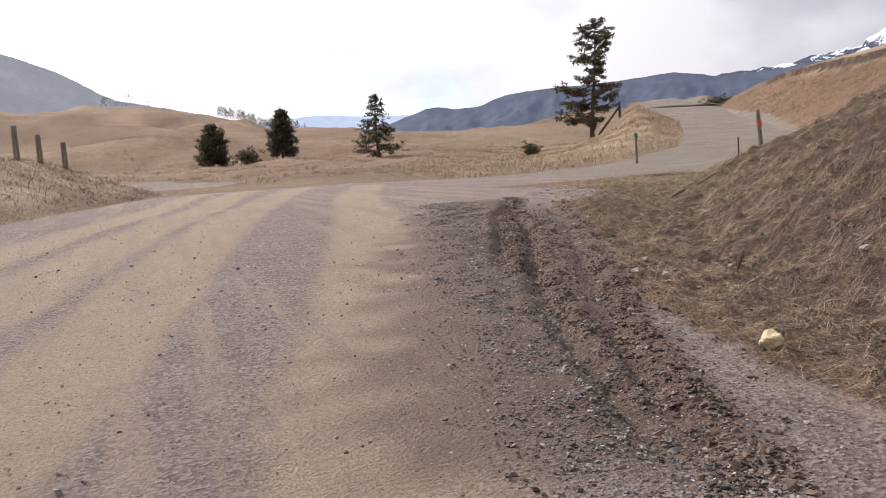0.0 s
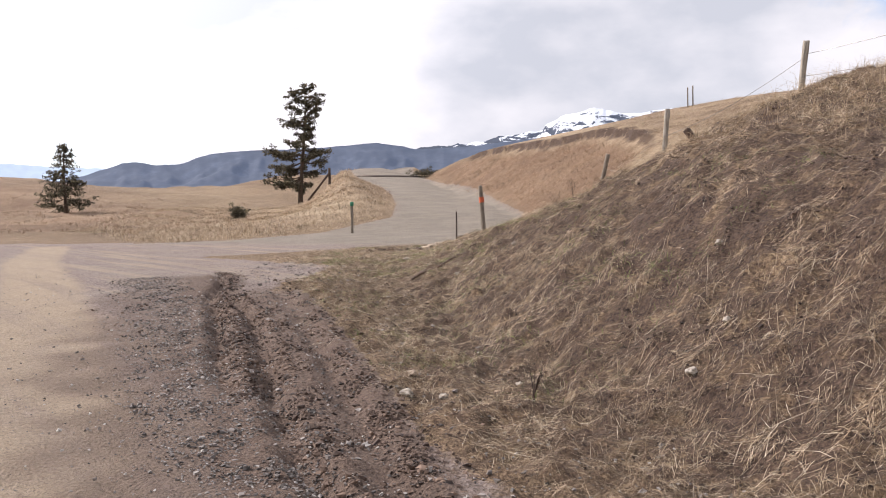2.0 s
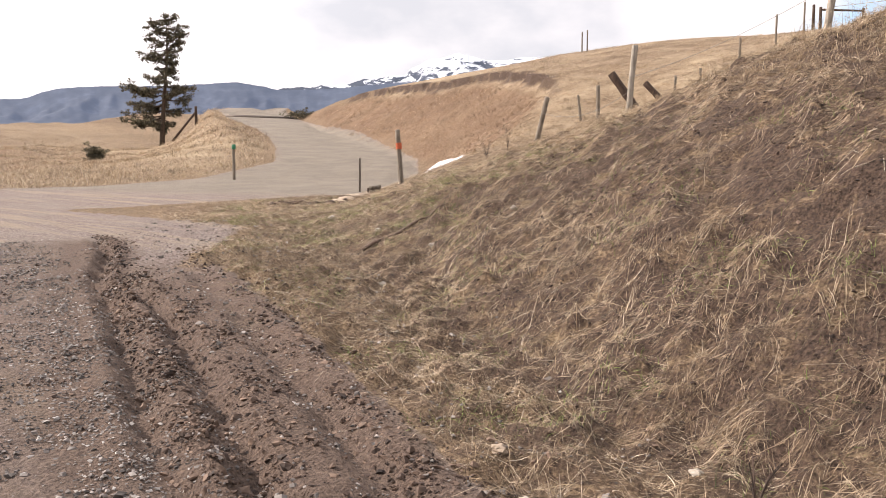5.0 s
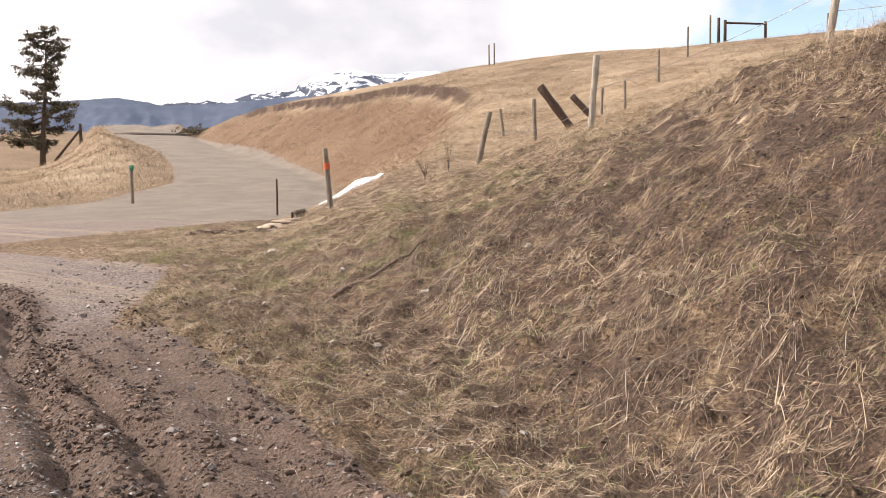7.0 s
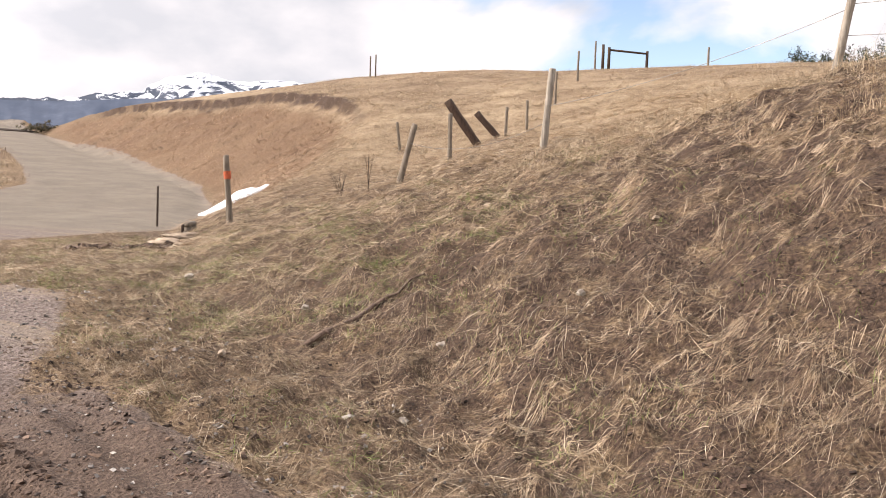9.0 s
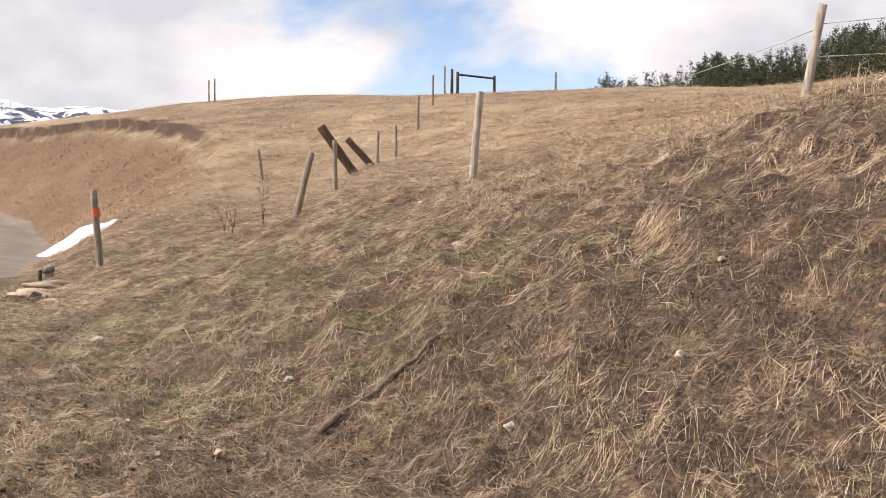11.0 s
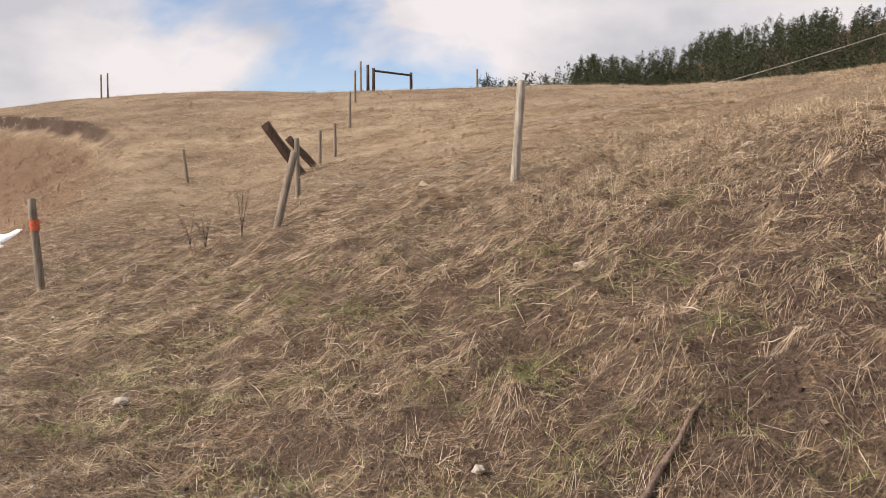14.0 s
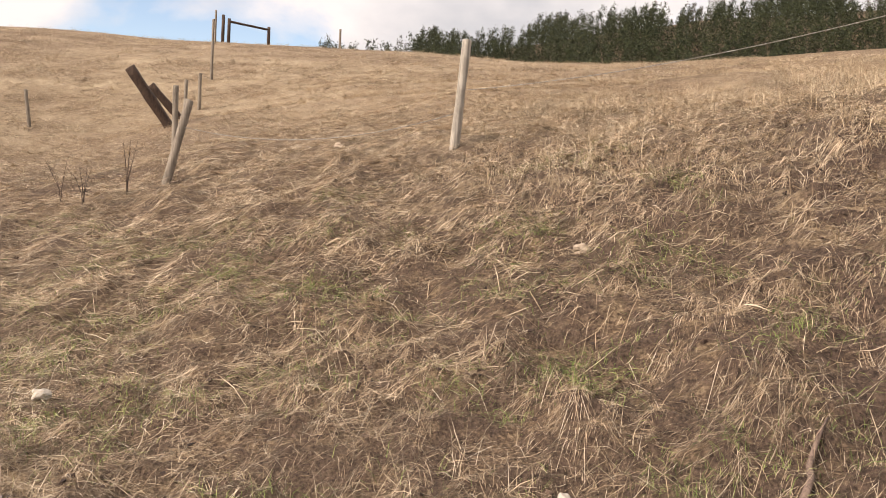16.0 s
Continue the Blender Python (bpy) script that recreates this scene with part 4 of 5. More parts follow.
    blades("field_grass", "pale golden tall dry grass on the field", x, y, rs.uniform(0, 6.283, n), rs.uniform(8, 68, n), rs.uniform(0.10, 0.30, n), rs.uniform(0.002, 0.004, n) * far, GOLD, 10, 0.7)
    cx, cy = scatter(rs, 1500, 9.5, 22, 2, 15.5, lambda x, y: (bank_where(x, y)[0] > 4.3 + 0.6 * wave(x, y, 2, 34)) & (wave(x, y, 3.0, 33) > -0.5))
    x, y = tufted(rs, cx, cy, 18, 0.13)
    n = len(x)
    blades("tall_seed_grass", "tall dry seed grass along the top of the bank", x, y, rs.uniform(0, 6.283, n), rs.uniform(30, 85, n), 0.12 + rs.gamma(2.2, 0.07, n), rs.uniform(0.0022, 0.0045, n), GOLD, 11, 0.6)
    # thin combed grass where the bank runs out into the field
    cx, cy = scatter(rs, 20000, 11, 36, 12, 31, lambda x, y: (bank_where(x, y)[0] > 0.5) & (wave(x, y, 1.6, 54) + 0.6 * wave(x, y, 0.6, 53) > -0.2) & (rs.uniform(0, 1, x.shape) < np.clip(15 / np.hypot(x - 4, y - 12), 0, 1)))
    x, y = tufted(rs, cx, cy, 5, 0.13)
    n = len(x)
    blades("slope_grass", "thin brown combed grass on the gentle slope", x, y, rs.normal(math.pi * 0.72, 0.7, n), 3 + 45 * rs.uniform(0, 1, n) ** 1.6, rs.uniform(0.12, 0.36, n), rs.uniform(0.0025, 0.005, n), GOLD, 27, 0.4, 1.0)
    # rough grass on the open ground beyond the junction
    cx, cy = scatter(rs, 7000, -45, 46, 52, 118, lambda x, y: (ground_masks(x, y)[0] < 0.2) & (wave(x, y, 9, 48) + 0.5 * wave(x, y, 3, 47) > -0.1))
    x, y = tufted(rs, cx, cy, 7, 0.3)
    n = len(x)
    blades("meadow_grass", "rough brown and golden grass beyond the junction", x, y, rs.uniform(0, 6.283, n), rs.uniform(20, 75, n), rs.uniform(0.2, 0.5, n), rs.uniform(0.012, 0.026, n), RUST, 28, 0.6)
    # rust-red grass on the cut slope
    cx, cy = scatter(rs, 18000, 17, 50, 20, 72, lambda x, y: (bank_where(x, y)[1] > 10.6) & (bank_where(x, y)[0] > 0.4) & (ground_masks(x, y)[4] > 0.3) & (wave(x, y, 2.2, 55) > -0.35))
    x, y = tufted(rs, cx, cy, 6, 0.22)
    n = len(x)
    blades("rust_grass", "rust brown dry grass on the road cutting", x, y, rs.uniform(0, 6.283, n), rs.uniform(8, 70, n), rs.uniform(0.12, 0.34, n), rs.uniform(0.008, 0.016, n), RUST, 12, 0.8)
    # golden grass on the knoll by the side road
    def knoll(x, y):
        ds, ws = line_near(x, y, [p[:2] for p in SIDE])
        return (-ds > along(ws, [p[3] for p in SIDE]) + 0.4) & (-ds < 22) & (ws > 0.6)
    cx, cy = scatter(rs, 18000, 2, 56, 33, 100, knoll)
    x, y = tufted(rs, cx, cy, 7, 0.25)
    n = len(x)
    blades("knoll_grass", "golden dry grass on the knoll by the side road", x, y, rs.uniform(0, 6.283, n), rs.uniform(25, 80, n), rs.uniform(0.15, 0.45, n), rs.uniform(0.009, 0.018, n), GOLD, 13, 0.6)
    cx, cy = scatter(rs, 7000, -30, 2, 6, 52, lambda x, y: (line_near(x, y, VERGE)[0] < -0.2) & (line_near(x, y, VERGE)[0] > -16))
    x, y = tufted(rs, cx, cy, 7, 0.2)
    n = len(x)
    blades("verge_grass", "dry brown grass on the road verge", x, y, rs.uniform(0, 6.283, n), rs.uniform(25, 80, n), rs.uniform(0.12, 0.36, n), rs.uniform(0.010, 0.02, n), RUST, 14, 0.6)


grass_cover()


# ---- loose stones and mud on the road ----
def crumbs(name, label, x, y, size, mat, seed, flat=0.65, lift=0.25, rounded=False):
    """Loose bits lying on the ground: sharp crushed stone, or rounded lumps."""
    rs = np.random.RandomState(seed)
    n = len(x)
    bm = bmesh.new()
    if rounded:
        bmesh.ops.create_icosphere(bm, subdivisions=1, radius=1.0)
    else:
        bmesh.ops.create_cube(bm, size=1.3)
        bmesh.ops.triangulate(bm, faces=bm.faces)
    bm.verts.ensure_lookup_table()
    unit = np.array([v.co for v in bm.verts])
    faces = np.array([[v.index for v in f.verts] for f in bm.faces])
    bm.free()
    m = len(unit)
    v = unit[None] * rs.uniform(0.5, 1.3, (n, m, 1)) * rs.uniform(0.6, 1.25, (n, 1, 3)) + rs.normal(0, 0.17, (n, m, 3))
    q = rs.normal(0, 1, (n, 4))
    q /= np.linalg.norm(q, axis=1)[:, None]
    a, b, c, d = q.T
    rot = np.stack([np.stack([1 - 2 * (c * c + d * d), 2 * (b * c - a * d), 2 * (b * d + a * c)], -1),
                    np.stack([2 * (b * c + a * d), 1 - 2 * (b * b + d * d), 2 * (c * d - a * b)], -1),
                    np.stack([2 * (b * d - a * c), 2 * (c * d + a * b), 1 - 2 * (b * b + c * c)], -1)], 1)
    v = np.einsum("nij,nkj->nki", rot, v) * size[:, None, None]
    v[:, :, 2] *= flat
    masks = ground_masks(x, y)
    v += np.stack([x, y, height(x, y) + masks[-1] + lumps(x, y) * (1 - masks[0]) + size * lift], -1)[:, None]
    tris = (np.arange(n)[:, None, None] * m + faces[None]).reshape(-1, 3)
    return tagged(new(name, mesh_from(name, v.reshape(-1, 3), tris, mat, False)), label, "stones", kind="stuff")


def road_litter():
    rs = np.random.RandomState(15)
    # windrow of loose gravel along the road edge
    t = rs.uniform(0, 1, 16000)
    y = 1.5 + 17 * t ** 1.3
    mid = np.interp(y, (0, 3.4, 6.5, 9, 11.5, 14, 18.5), (1.7, 1.9, 2.65, 3.2, 3.95, 4.7, 5.8))
    x = mid + rs.normal(0, 0.32, len(y))
    crumbs("loose_gravel", "loose grey crushed gravel along the road edge", x, y, rs.gamma(4, 0.0018, len(y)) + 0.002, PEBBLE, 16)
    x, y = scatter(rs, 9000, -6, 5.5, 1, 22, lambda x, y: (ground_masks(x, y)[0] > 0.6) & (rs.uniform(0, 1, x.shape) < 7 / (3 + y)))
    crumbs("road_pebbles", "scattered small stones on the gravel road", x, y, rs.gamma(3, 0.0022, len(x)) + 0.002, PEBBLE, 17)
    x, y = scatter(rs, 21000, 2.5, 10, 1.5, 24, lambda x, y: (np.abs(bank_where(x, y)[0] + 1.4 + 0.5 * wave(x, y, 1.8, 71)) < 1.3) & (wave(x, y, 0.9, 72) > -0.25))
    crumbs("toe_gravel", "gravel and soil crumbs at the foot of the bank", x, y, rs.gamma(3, 0.0027, len(x)) + 0.003, PEBBLE, 18)
    xs, ys = [], []
    for (pts, half, deep), off in zip(RUTS, (0.14, 0.16, 0.2)):
        k = rs.uniform(0, len(pts) - 1.001, 3600)
        i = k.astype(int)
        p = np.array(pts)
        xs.append(p[i, 0] + (p[i + 1, 0] - p[i, 0]) * (k - i) + np.abs(rs.normal(off, 0.14, 3600)))
        ys.append(p[i, 1] + (p[i + 1, 1] - p[i, 1]) * (k - i) - rs.normal(0.02, 0.10, 3600))
    x, y = np.concatenate(xs), np.concatenate(ys)
    crumbs("mud_clods", "dark churned mud clods beside the wheel ruts", x, y, np.minimum(rs.gamma(1.3, 0.0065, len(x)) + 0.003, 0.030), CLOD, 19, 0.7, 0.0, True)
    x, y = scatter(rs, 9000, 3.5, 9.5, 5, 17, lambda x, y: (ground_masks(x, y)[2] > 0.4) & (wave(x, y, 1.1, 75) + 0.6 * wave(x, y, 0.4, 76) > 0.1))
    crumbs("verge_clods", "crumbs of brown mud strewn over the muddy verge", x, y, np.minimum(rs.gamma(1.4, 0.005, len(x)) + 0.003, 0.024), CLOD, 22, 0.65, 0.1)
    x, y = scatter(rs, 48000, 4, 17, 2, 22, lambda x, y: (bank_where(x, y)[0] > -1.3) & (bank_where(x, y)[0] < 6) & (wave(x, y, 1.7, 73) + 0.6 * wave(x, y, 0.6, 74) > -0.15) & (rs.uniform(0, 1, x.shape) < np.clip(6 / np.hypot(x - 3.5, y - 10), 0.1, 1)))
    crumbs("bank_clods", "crumbs of dark bare soil on the bank", x, y, np.minimum(rs.gamma(1.5, 0.0055, len(x)) + 0.003, 0.02), CLOD, 20, 0.65, 0.1)
    x = 13.2 + rs.uniform(0, 1.6, 420)
    y = 23.0 - (x - 13.2) * 0.45 + rs.normal(0, 0.14, 420)
    crumbs("dug_soil", "heap of dark turned soil clods by the ditch", x, y, rs.gamma(3, 0.010, 420) + 0.006, CLOD, 21, 0.8, 0.4, True)


road_litter()


# ---- stones one can pick out ----
def stone(name, label, x, y, size, mat, seed, squash=(1, 0.8, 0.6), sink=0.25):
    bm = bmesh.new()
    bmesh.ops.create_icosphere(bm, subdivisions=3, radius=1.0)
    for v in bm.verts:
        k = 1 + 0.55 * noise.noise(v.co * 1.3 + Vector((seed * 3.1, 0, 0))) + 0.16 * noise.noise(v.co * 3.7 + Vector((0, seed, 0))) + 0.06 * noise.noise(v.co * 9)
        v.co = Vector((v.co.x * squash[0], v.co.y * squash[1], v.co.z * squash[2])) * k * size
    ob = part(name, bm, mat, None, "", False)
    ob.matrix_world = pose(x, y, on_ground(x, y) + size * squash[2] * (1 - 2 * sink) , 0, 0, seed * 47)
    return tagged(ob, label, "stone")


stone("stone", "ochre yellow angular stone at the foot of the bank", 3.75, 4.98, 0.105, YELLOW_STONE, 1, (1, 0.75, 0.72), 0.2)
for k, (x, y, s, m) in enumerate([(4.5, 8.1, .085, WHITE_STONE), (4.75, 7.95, .05, WHITE_STONE), (7.1, 7.15, .05, WHITE_STONE), (5.4, 7.8, .05, WHITE_STONE), (7.8, 12.88, .055, WHITE_STONE),
                                  (8.82, 13.18, .06, WHITE_STONE), (9.68, 15.16, .06, WHITE_STONE), (11.25, 18.24, .09, WHITE_STONE), (12.6, 14.72, .10, BROWN_STONE), (9.1, 12.2, .055, WHITE_STONE),
                                  (6.2, 6.4, .05, WHITE_STONE), (8.3, 14.9, .05, BROWN_STONE), (6.9, 11.0, .04, WHITE_STONE), (10.2, 12.0, .045, BROWN_STONE), (18.18, 17.32, .12, BROWN_STONE), (5.76, 6.37, .06, WHITE_STONE), (4.9, 8.6, .06, BROWN_STONE)]):
    stone("stone", "small pale stone lying on the grassy bank" if m is WHITE_STONE else "small buff stone lying on the grassy bank", x, y, s * 0.7, m, k + 2)
stone("stone_slab", "flat buff stone slab by the ditch", 15.0, 22.6, 0.32, BROWN_STONE, 21, (1.3, 0.6, 0.3), 0.15)
stone("stone_slab", "flat buff stone slab by the ditch", 15.9, 23.1, 0.28, BROWN_STONE, 22, (1.2, 0.6, 0.34), 0.15)


# ---- fence posts ----
def post(x, y, tall, radius, mat, label, lean=(0.0, 0.0), name="fence_post", sink=0.25, sides=12, taper=0.9):
    """A round weathered post with a worn top, cracked along the grain. lean: how far the top stands off the foot, in metres."""
    bm = bmesh.new()
    n = 9
    pts = [(lean[0] * (k / n), lean[1] * (k / n), -sink + (tall + sink) * k / n) for k in range(n + 1)]
    rad = [radius * (1 - (1 - taper) * k / n) for k in range(n + 1)]
    pts.append((lean[0] * 1.005, lean[1] * 1.005, tall + 0.012))
    rad.append(radius * taper * 0.78)
    tube(bm, pts, rad, sides, 0.16)
    for v in bm.verts:
        if v.co.z > tall - 0.01:
            v.co.z += 0.025 * noise.noise(v.co * 30 + Vector((x, y, 0)))
    ob = part(name, bm, mat, None, "", True)
    ob.location = (x, y, on_ground(x, y))
    return tagged(ob, label, "fence post", "fence posts along the bank")


FR_TALL, BIG_TALL = 4.27 - on_ground(14.68, 11.3), 3.68 - on_ground(16.43, 15.76)
post_fr = post(14.68, 11.3, FR_TALL, 0.054, PALE_WOOD, "pale grey round wooden fence post leaning in tall grass", (-0.06, -0.20))
post_big = post(16.43, 15.76, BIG_TALL, 0.058, PALE_WOOD, "pale weathered wooden fence post in dry grass", (0.07, -0.10))
post_lean = post(18.49, 19.83, 1.2, 0.062, GREY_WOOD, "leaning grey wooden fence post", (0.14, -0.32))
post_mid = post(22.56, 20.89, 1.27, 0.058, GREY_WOOD, "upright grey wooden fence post", (0.0, 0.02))
post_red = post(17.14, 23.0, 1.38, 0.066, GREY_WOOD, "grey wooden fence post with an orange painted band", (-0.04, 0.12))
bm = bmesh.new()
tube(bm, [(-0.03 * f / 1.38, 0.12 * f / 1.38, f) for f in (0.9, 0.94, 0.98, 1.02, 1.06)], [0.0735, 0.073, 0.0725, 0.072, 0.0715], 12, 0.16, False)
part("painted_band", bm, PAINT, post_red, "faded orange paint")
post_thin = post(19.99, 28.2, 1.05, 0.03, STEEL, "thin dark steel marker post by the side road", (0.02, 0.0), sides=6)
post_green = post(20.95, 37.17, 1.36, 0.06, GREY_WOOD, "wooden marker post with a green tag", (0.0, 0.0))
bm = bmesh.new()
tube(bm, [(0, -0.02, 1.2), (0, -0.02, 1.26), (0, -0.02, 1.38)], [0.075, 0.085, 0.08], 8, 0.0)
part("tag", bm, TAG, post_green, "green plastic tag")


def post_at(origin, az, far, tall, radius, label, mat=GREY_WOOD, lean=(0, 0)):
    return post(origin[0] + far * math.sin(radians(az)), origin[1] + far * math.cos(radians(az)), tall, radius, mat, label, lean)


E12 = (3.85, 12.78)
for az, far, tall, lean in ((72.3, 47.6, 1.5, (0, 0)), (71.7, 41, 1.35, (0.03, 0)), (71.0, 34, 1.25, (0.03, 0)), (68.7, 27.5, 1.1, (0.08, 0)), (69.8, 29.5, 1.0, (-0.02, 0)), (61.4, 29.5, 0.95, (-0.1, 0.1))):
    post_at(E12, az, far, tall, 0.052, "slim grey fence post in the dry field", GREY_WOOD, lean)
for az, tall in ((57.6, 1.25), (57.95, 1.3)):
    post_at(E12, az, 53, tall, 0.045, "far slim fence post on the hill crest", GREY_WOOD)
post_at(E12, 79.3, 46.5, 0.9, 0.06, "far slim fence post on the hill crest", GREY_WOOD)
for az, far, tall in ((-7.4, 44, 1.5), (-6.2, 44.5, 1.25), (-4.9, 45.5, 1.25)):
    post(far * math.sin(radians(az)), far * math.cos(radians(az)), tall, 0.13, GREY_WOOD, "stout grey fence post on the road verge")
post_pine = post(42.7, 78.6, 1.75, 0.13, DARK_WOOD, "dark wooden corner post on the knoll")
bm = bmesh.new()
tube(bm, [(0, 0, 1.3), (-2.0, 0.6, on_ground(40.7, 79.2) - on_ground(42.7, 78.6) + 0.05)], [0.10, 0.11], 8, 0.15)
part("brace", bm, DARK_WOOD, post_pine, "slanting wooden brace")


def cattle_guard():
    """Dark steel bars laid across the side road at its crest."""
    thing = tagged(new("cattle_guard"), "dark steel bar grid laid across the side road", "cattle guard")
    a, b = Vector((45.0, 77.4, 0)), Vector((49.2, 73.2, 0))
    step = Vector((0.707, 0.707, 0)) * 0.24
    for k in range(5):
        bm = bmesh.new()
        ends = [p + step * k for p in (a, a.lerp(b, 0.33), a.lerp(b, 0.67), b)]
        tube(bm, [(p.x, p.y, on_ground(p.x, p.y) + 0.03) for p in ends], [0.055] * 4, 8)
        part("bar", bm, STEEL, thing)


cattle_guard()


def leaning_timber(foot, head, half, label):
    bm = bmesh.new()
    f, h = Vector(foot), Vector(head)
    tube(bm, [f.lerp(h, k / 7) for k in range(8)], [half * (1 + 0.05 * math.sin(k * 2.0)) for k in range(8)], 4, 0.12)
    bmesh.ops.bevel(bm, geom=[e for e in bm.edges], offset=half * 0.12, segments=1, affect="EDGES")
    return tagged(part("timber", bm, DARK_WOOD), label, "timber", "fallen timbers in the field")


leaning_timber((26.75, 22.1, on_ground(26.75, 22.1, 0.35)), (26.2, 23.07, 4.16), 0.14, "dark square railway timber leaning out of the grass")
leaning_timber((29.1, 22.4, on_ground(29.1, 22.4, 0.35)), (28.65, 23.4, 4.0), 0.12, "dark fallen timber propped in the grass")


def corner_brace():
    """The H-shaped brace on the skyline: uprights with a rail between them."""
    thing = tagged(new("fence_brace"), "dark wooden H brace of a fence on the skyline", "fence brace")
    ends = []
    for az, far, tall in ((73.1, 48.6, 1.2), (72.75, 48.2, 1.3), (75.4, 49.6, 1.15)):
        x, y = E12[0] + far * math.sin(radians(az)), E12[1] + far * math.cos(radians(az))
        z = on_ground(x, y)
        bm = bmesh.new()
        tube(bm, [(x, y, z - 0.3), (x, y, z + tall * 0.5), (x, y, z + tall)], [0.085, 0.08, 0.075], 10, 0.1)
        part("upright", bm, DARK_WOOD, thing)
        ends.append(Vector((x, y, z + tall - 0.14)))
    bm = bmesh.new()
    tube(bm, [ends[0], ends[0].lerp(ends[2], 0.5), ends[2]], [0.06, 0.058, 0.055], 8, 0.1)
    part("rail", bm, DARK_WOOD, thing)


corner_brace()


def wire(a, b, sag, label="slack barbed fence wire between posts"):
    a, b = Vector(a), Vector(b)
    bm = bmesh.new()
    pts = [a.lerp(b, k / 16) - Vector((0, 0, sag * 4 * (k / 16) * (1 - k / 16))) for k in range(17)]
    tube(bm, pts, [0.0045] * 17, 5)
    ob = tagged(part("fence_wire", bm, WIRE), label, "wire")
    return ob


def top_of(ob, lean, share, tall):
    return ob.location + Vector((lean[0] * share, lean[1] * share, tall * share))


p_fr, p_big = lambda s: top_of(post_fr, (-0.06, -0.20), s, FR_TALL), lambda s: top_of(post_big, (0.07, -0.10), s, BIG_TALL)
wire(p_big(0.55), p_fr(0.75), 0.12)
wire(p_fr(0.8), (13.2, 5.2, on_ground(13.2, 5.2) + 1.2), 0.1)
wire(p_fr(0.45), (13.2, 5.2, on_ground(13.2, 5.2) + 0.6), 0.1)
wire(top_of(post_lean, (0.14, -0.32), 0.7, 1.2), p_big(0.35), 0.25)


# ---- branch, snow, culvert, weeds ----
bm = bmesh.new()
for line, rad in (([(8.86, 14.5), (9.0, 14.42), (9.14, 14.36), (9.28, 14.27), (9.42, 14.2)], (0.024, 0.025, 0.022, 0.021, 0.019)), ([(9.42, 14.2), (9.52, 14.13), (9.63, 14.1), (9.72, 14.03), (9.83, 13.95)], (0.019, 0.016, 0.015, 0.012, 0.006))):
    tube(bm, [(x, y, on_ground(x, y) + 0.035) for x, y in line], rad, 9, 0.25)
tube(bm, [(9.0, 14.42, on_ground(9.0, 14.42) + 0.06), (9.02, 14.36, on_ground(9.02, 14.36) - 0.02)], (0.016, 0.01), 6)
tagged(part("fallen_branch", bm, BRANCH_WOOD), "bare grey brown fallen branch lying on the bank", "branch")


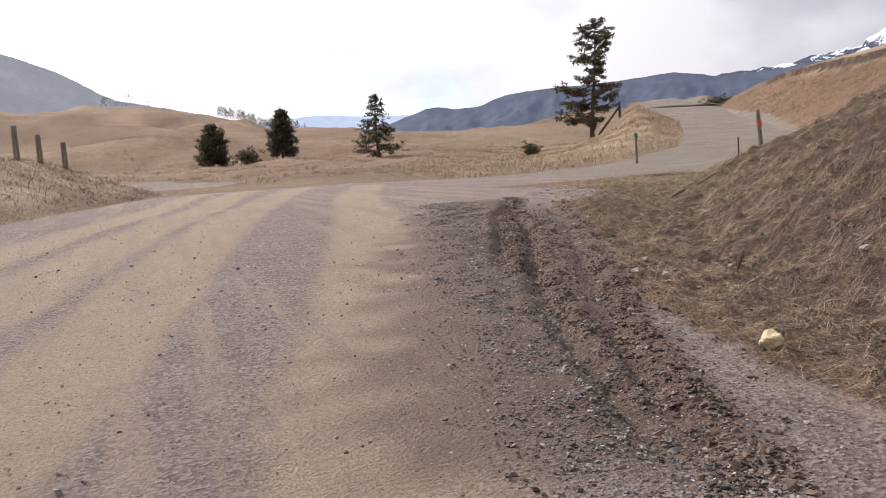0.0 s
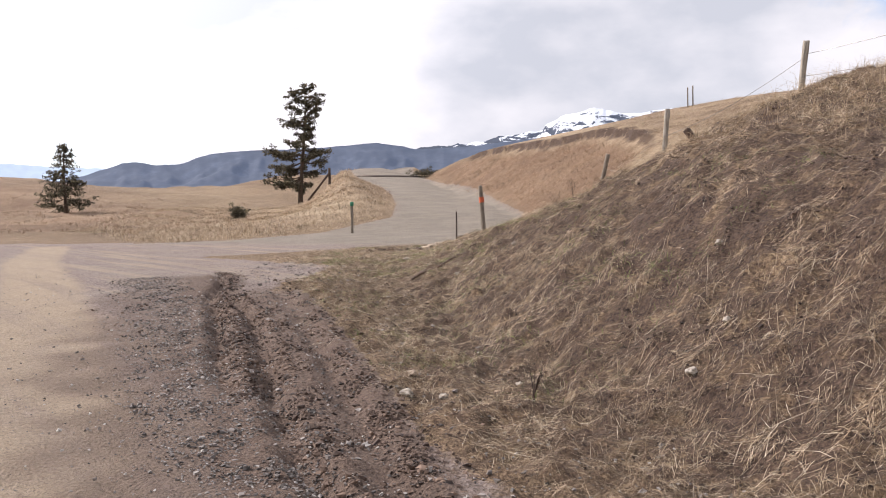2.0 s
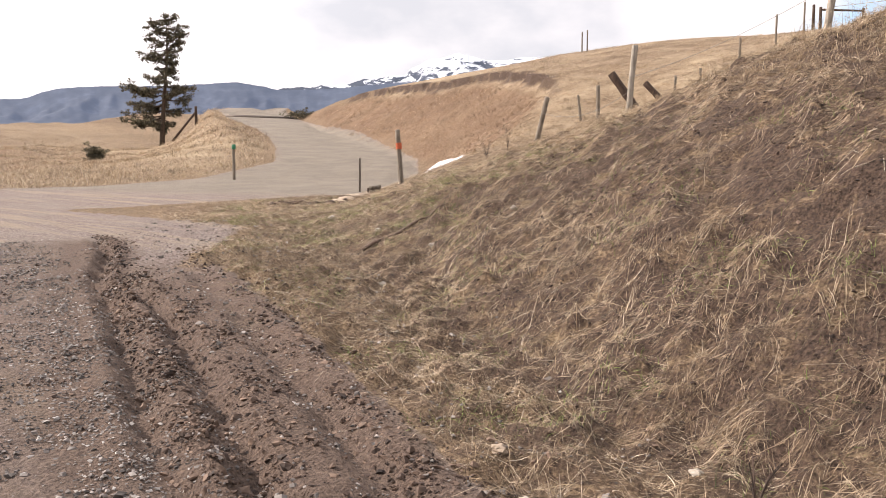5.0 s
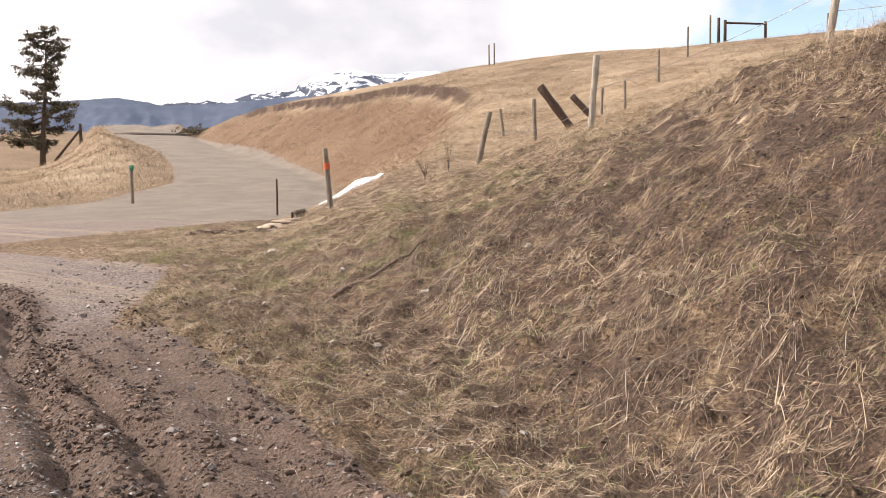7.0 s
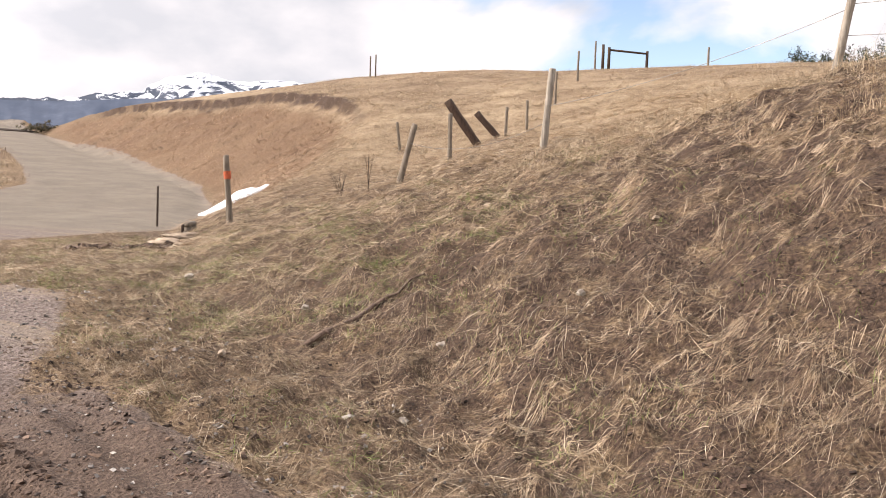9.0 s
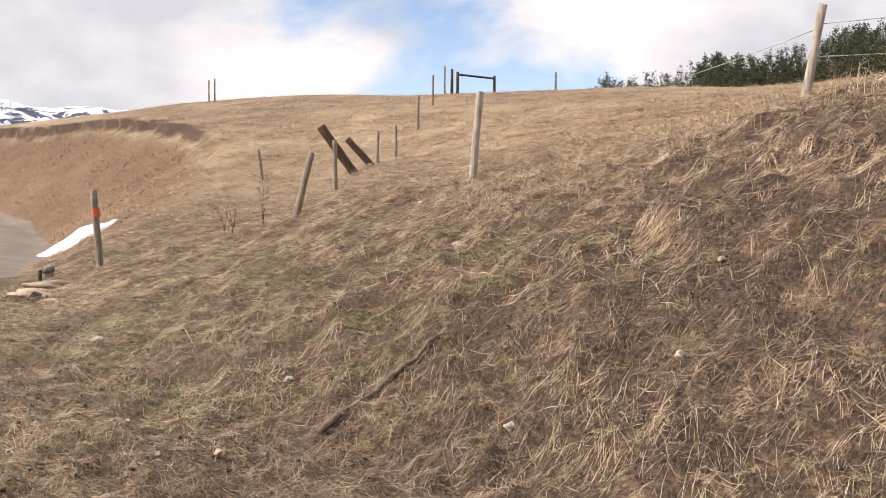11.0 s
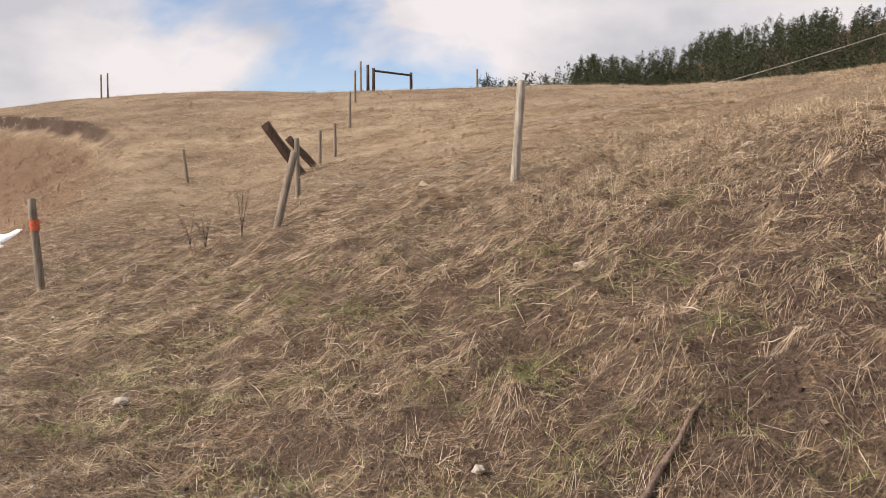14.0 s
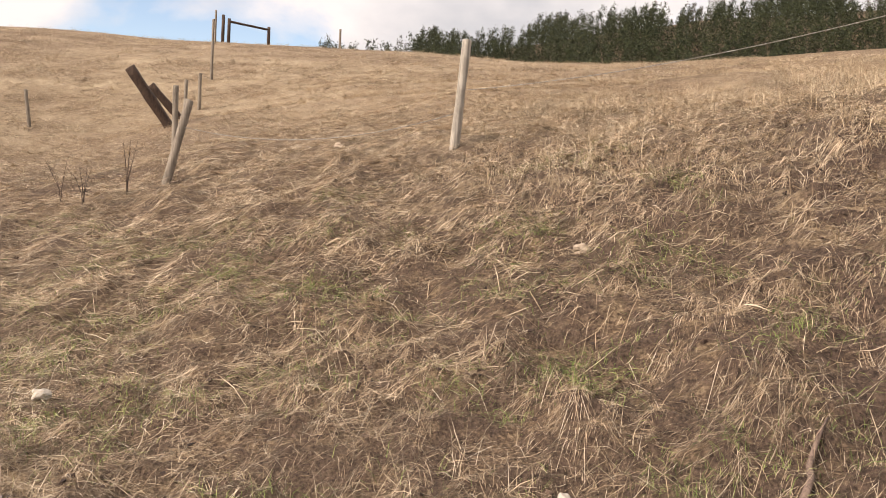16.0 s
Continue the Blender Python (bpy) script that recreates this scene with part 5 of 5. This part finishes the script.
def snow_patch():
    a, b = np.array((24.5, 29.65)), np.array((27.3, 32.0))
    us, vs = np.linspace(0, 1, 44), np.linspace(-1, 1, 15)
    u, v = np.meshgrid(us, vs, indexing="ij")
    dirn = (b - a) / np.linalg.norm(b - a)
    side = np.array((dirn[1], -dirn[0]))
    wide = (0.45 + 0.45 * u) * np.sqrt(np.clip(1 - (2 * u - 1) ** 8, 0, 1)) * (1 + 0.28 * np.sin(u * 19) + 0.15 * np.sin(u * 43))
    off = v * wide + 0.3 * np.sin(u * 9) - 0.22
    x, y = a[0] + dirn[0] * u * 3.6 + side[0] * off, a[1] + dirn[1] * u * 3.6 + side[1] * off
    z = height(x, y) - 0.06 + 0.26 * np.sqrt(np.clip(1 - v ** 2, 0, 1)) * np.sqrt(np.clip(1 - (2 * u - 1) ** 10, 0, 1)) + 0.02 * wave(x, y, 0.9, 91)
    i = np.arange(u.size).reshape(u.shape)
    quads = np.stack([i[:-1, :-1], i[:-1, 1:], i[1:, 1:], i[1:, :-1]], -1).reshape(-1, 4)[:, ::-1]
    me = mesh_from("snow_patch", np.stack([x, y, z], -1).reshape(-1, 3), quads, SNOW, True)
    tagged(new("snow_patch", me), "old white snow patch in the roadside ditch", "snow")


snow_patch()


def culvert():
    thing = tagged(new("culvert"), "short timber framed culvert mouth by the side road", "culvert")
    x, y = 17.6, 24.6
    thing.location = (x, y, on_ground(x, y))
    thing.rotation_euler, thing.scale = (0, 0, radians(35)), (0.7, 0.7, 0.7)
    # near-black board behind the opening stands in for the shade inside it
    for name, c, s in (("lintel", (0, 0, 0.28), (0.55, 0.1, 0.07)), ("jamb", (-0.42, 0, 0.06), (0.1, 0.1, 0.2)), ("jamb", (0.42, 0, 0.06), (0.1, 0.1, 0.2)), ("shade_back", (0, 0.16, 0.08), (0.5, 0.04, 0.2))):
        bm = bmesh.new()
        bmesh.ops.create_cube(bm, size=2)
        bmesh.ops.scale(bm, vec=s, verts=bm.verts)
        bmesh.ops.bevel(bm, geom=list(bm.edges), offset=0.018, segments=2, affect="EDGES")
        bmesh.ops.translate(bm, vec=c, verts=bm.verts)
        part(name, bm, DARK_WOOD if name == "shade_back" else GREY_WOOD, thing)


culvert()


def dry_weed(x, y, tall, seed, label):
    r = random.Random(seed)
    bm = bmesh.new()
    z = on_ground(x, y)
    for k in range(r.randint(3, 5)):
        a = r.uniform(0, 6.28)
        lean = r.uniform(0.05, 0.4) * tall
        pts = [Vector((x, y, z - 0.03)) + Vector((math.cos(a) * lean * f * f, math.sin(a) * lean * f * f, tall * f * r.uniform(0.9, 1.05))) for f in (0, 0.35, 0.7, 1.0)]
        tube(bm, pts, [0.006, 0.005, 0.004, 0.002], 5, 0, False)
        for _ in range(4):
            p = pts[1].lerp(pts[3], r.random())
            q = p + Vector((r.uniform(-1, 1), r.uniform(-1, 1), r.uniform(0.3, 1))) * tall * 0.18
            tube(bm, [p, q], [0.003, 0.0015], 4, 0, False)
    tagged(part("dry_weed", bm, TWIG), label, "weed")


for k, (x, y, t) in enumerate([(17.9, 20.1, 0.75), (17.7, 20.6, 0.55), (5.2, 7.4, 0.28), (18.4, 21.2, 0.6)]):
    dry_weed(x, y, t, k + 40, "bare brown branching weed stalks in the grass")
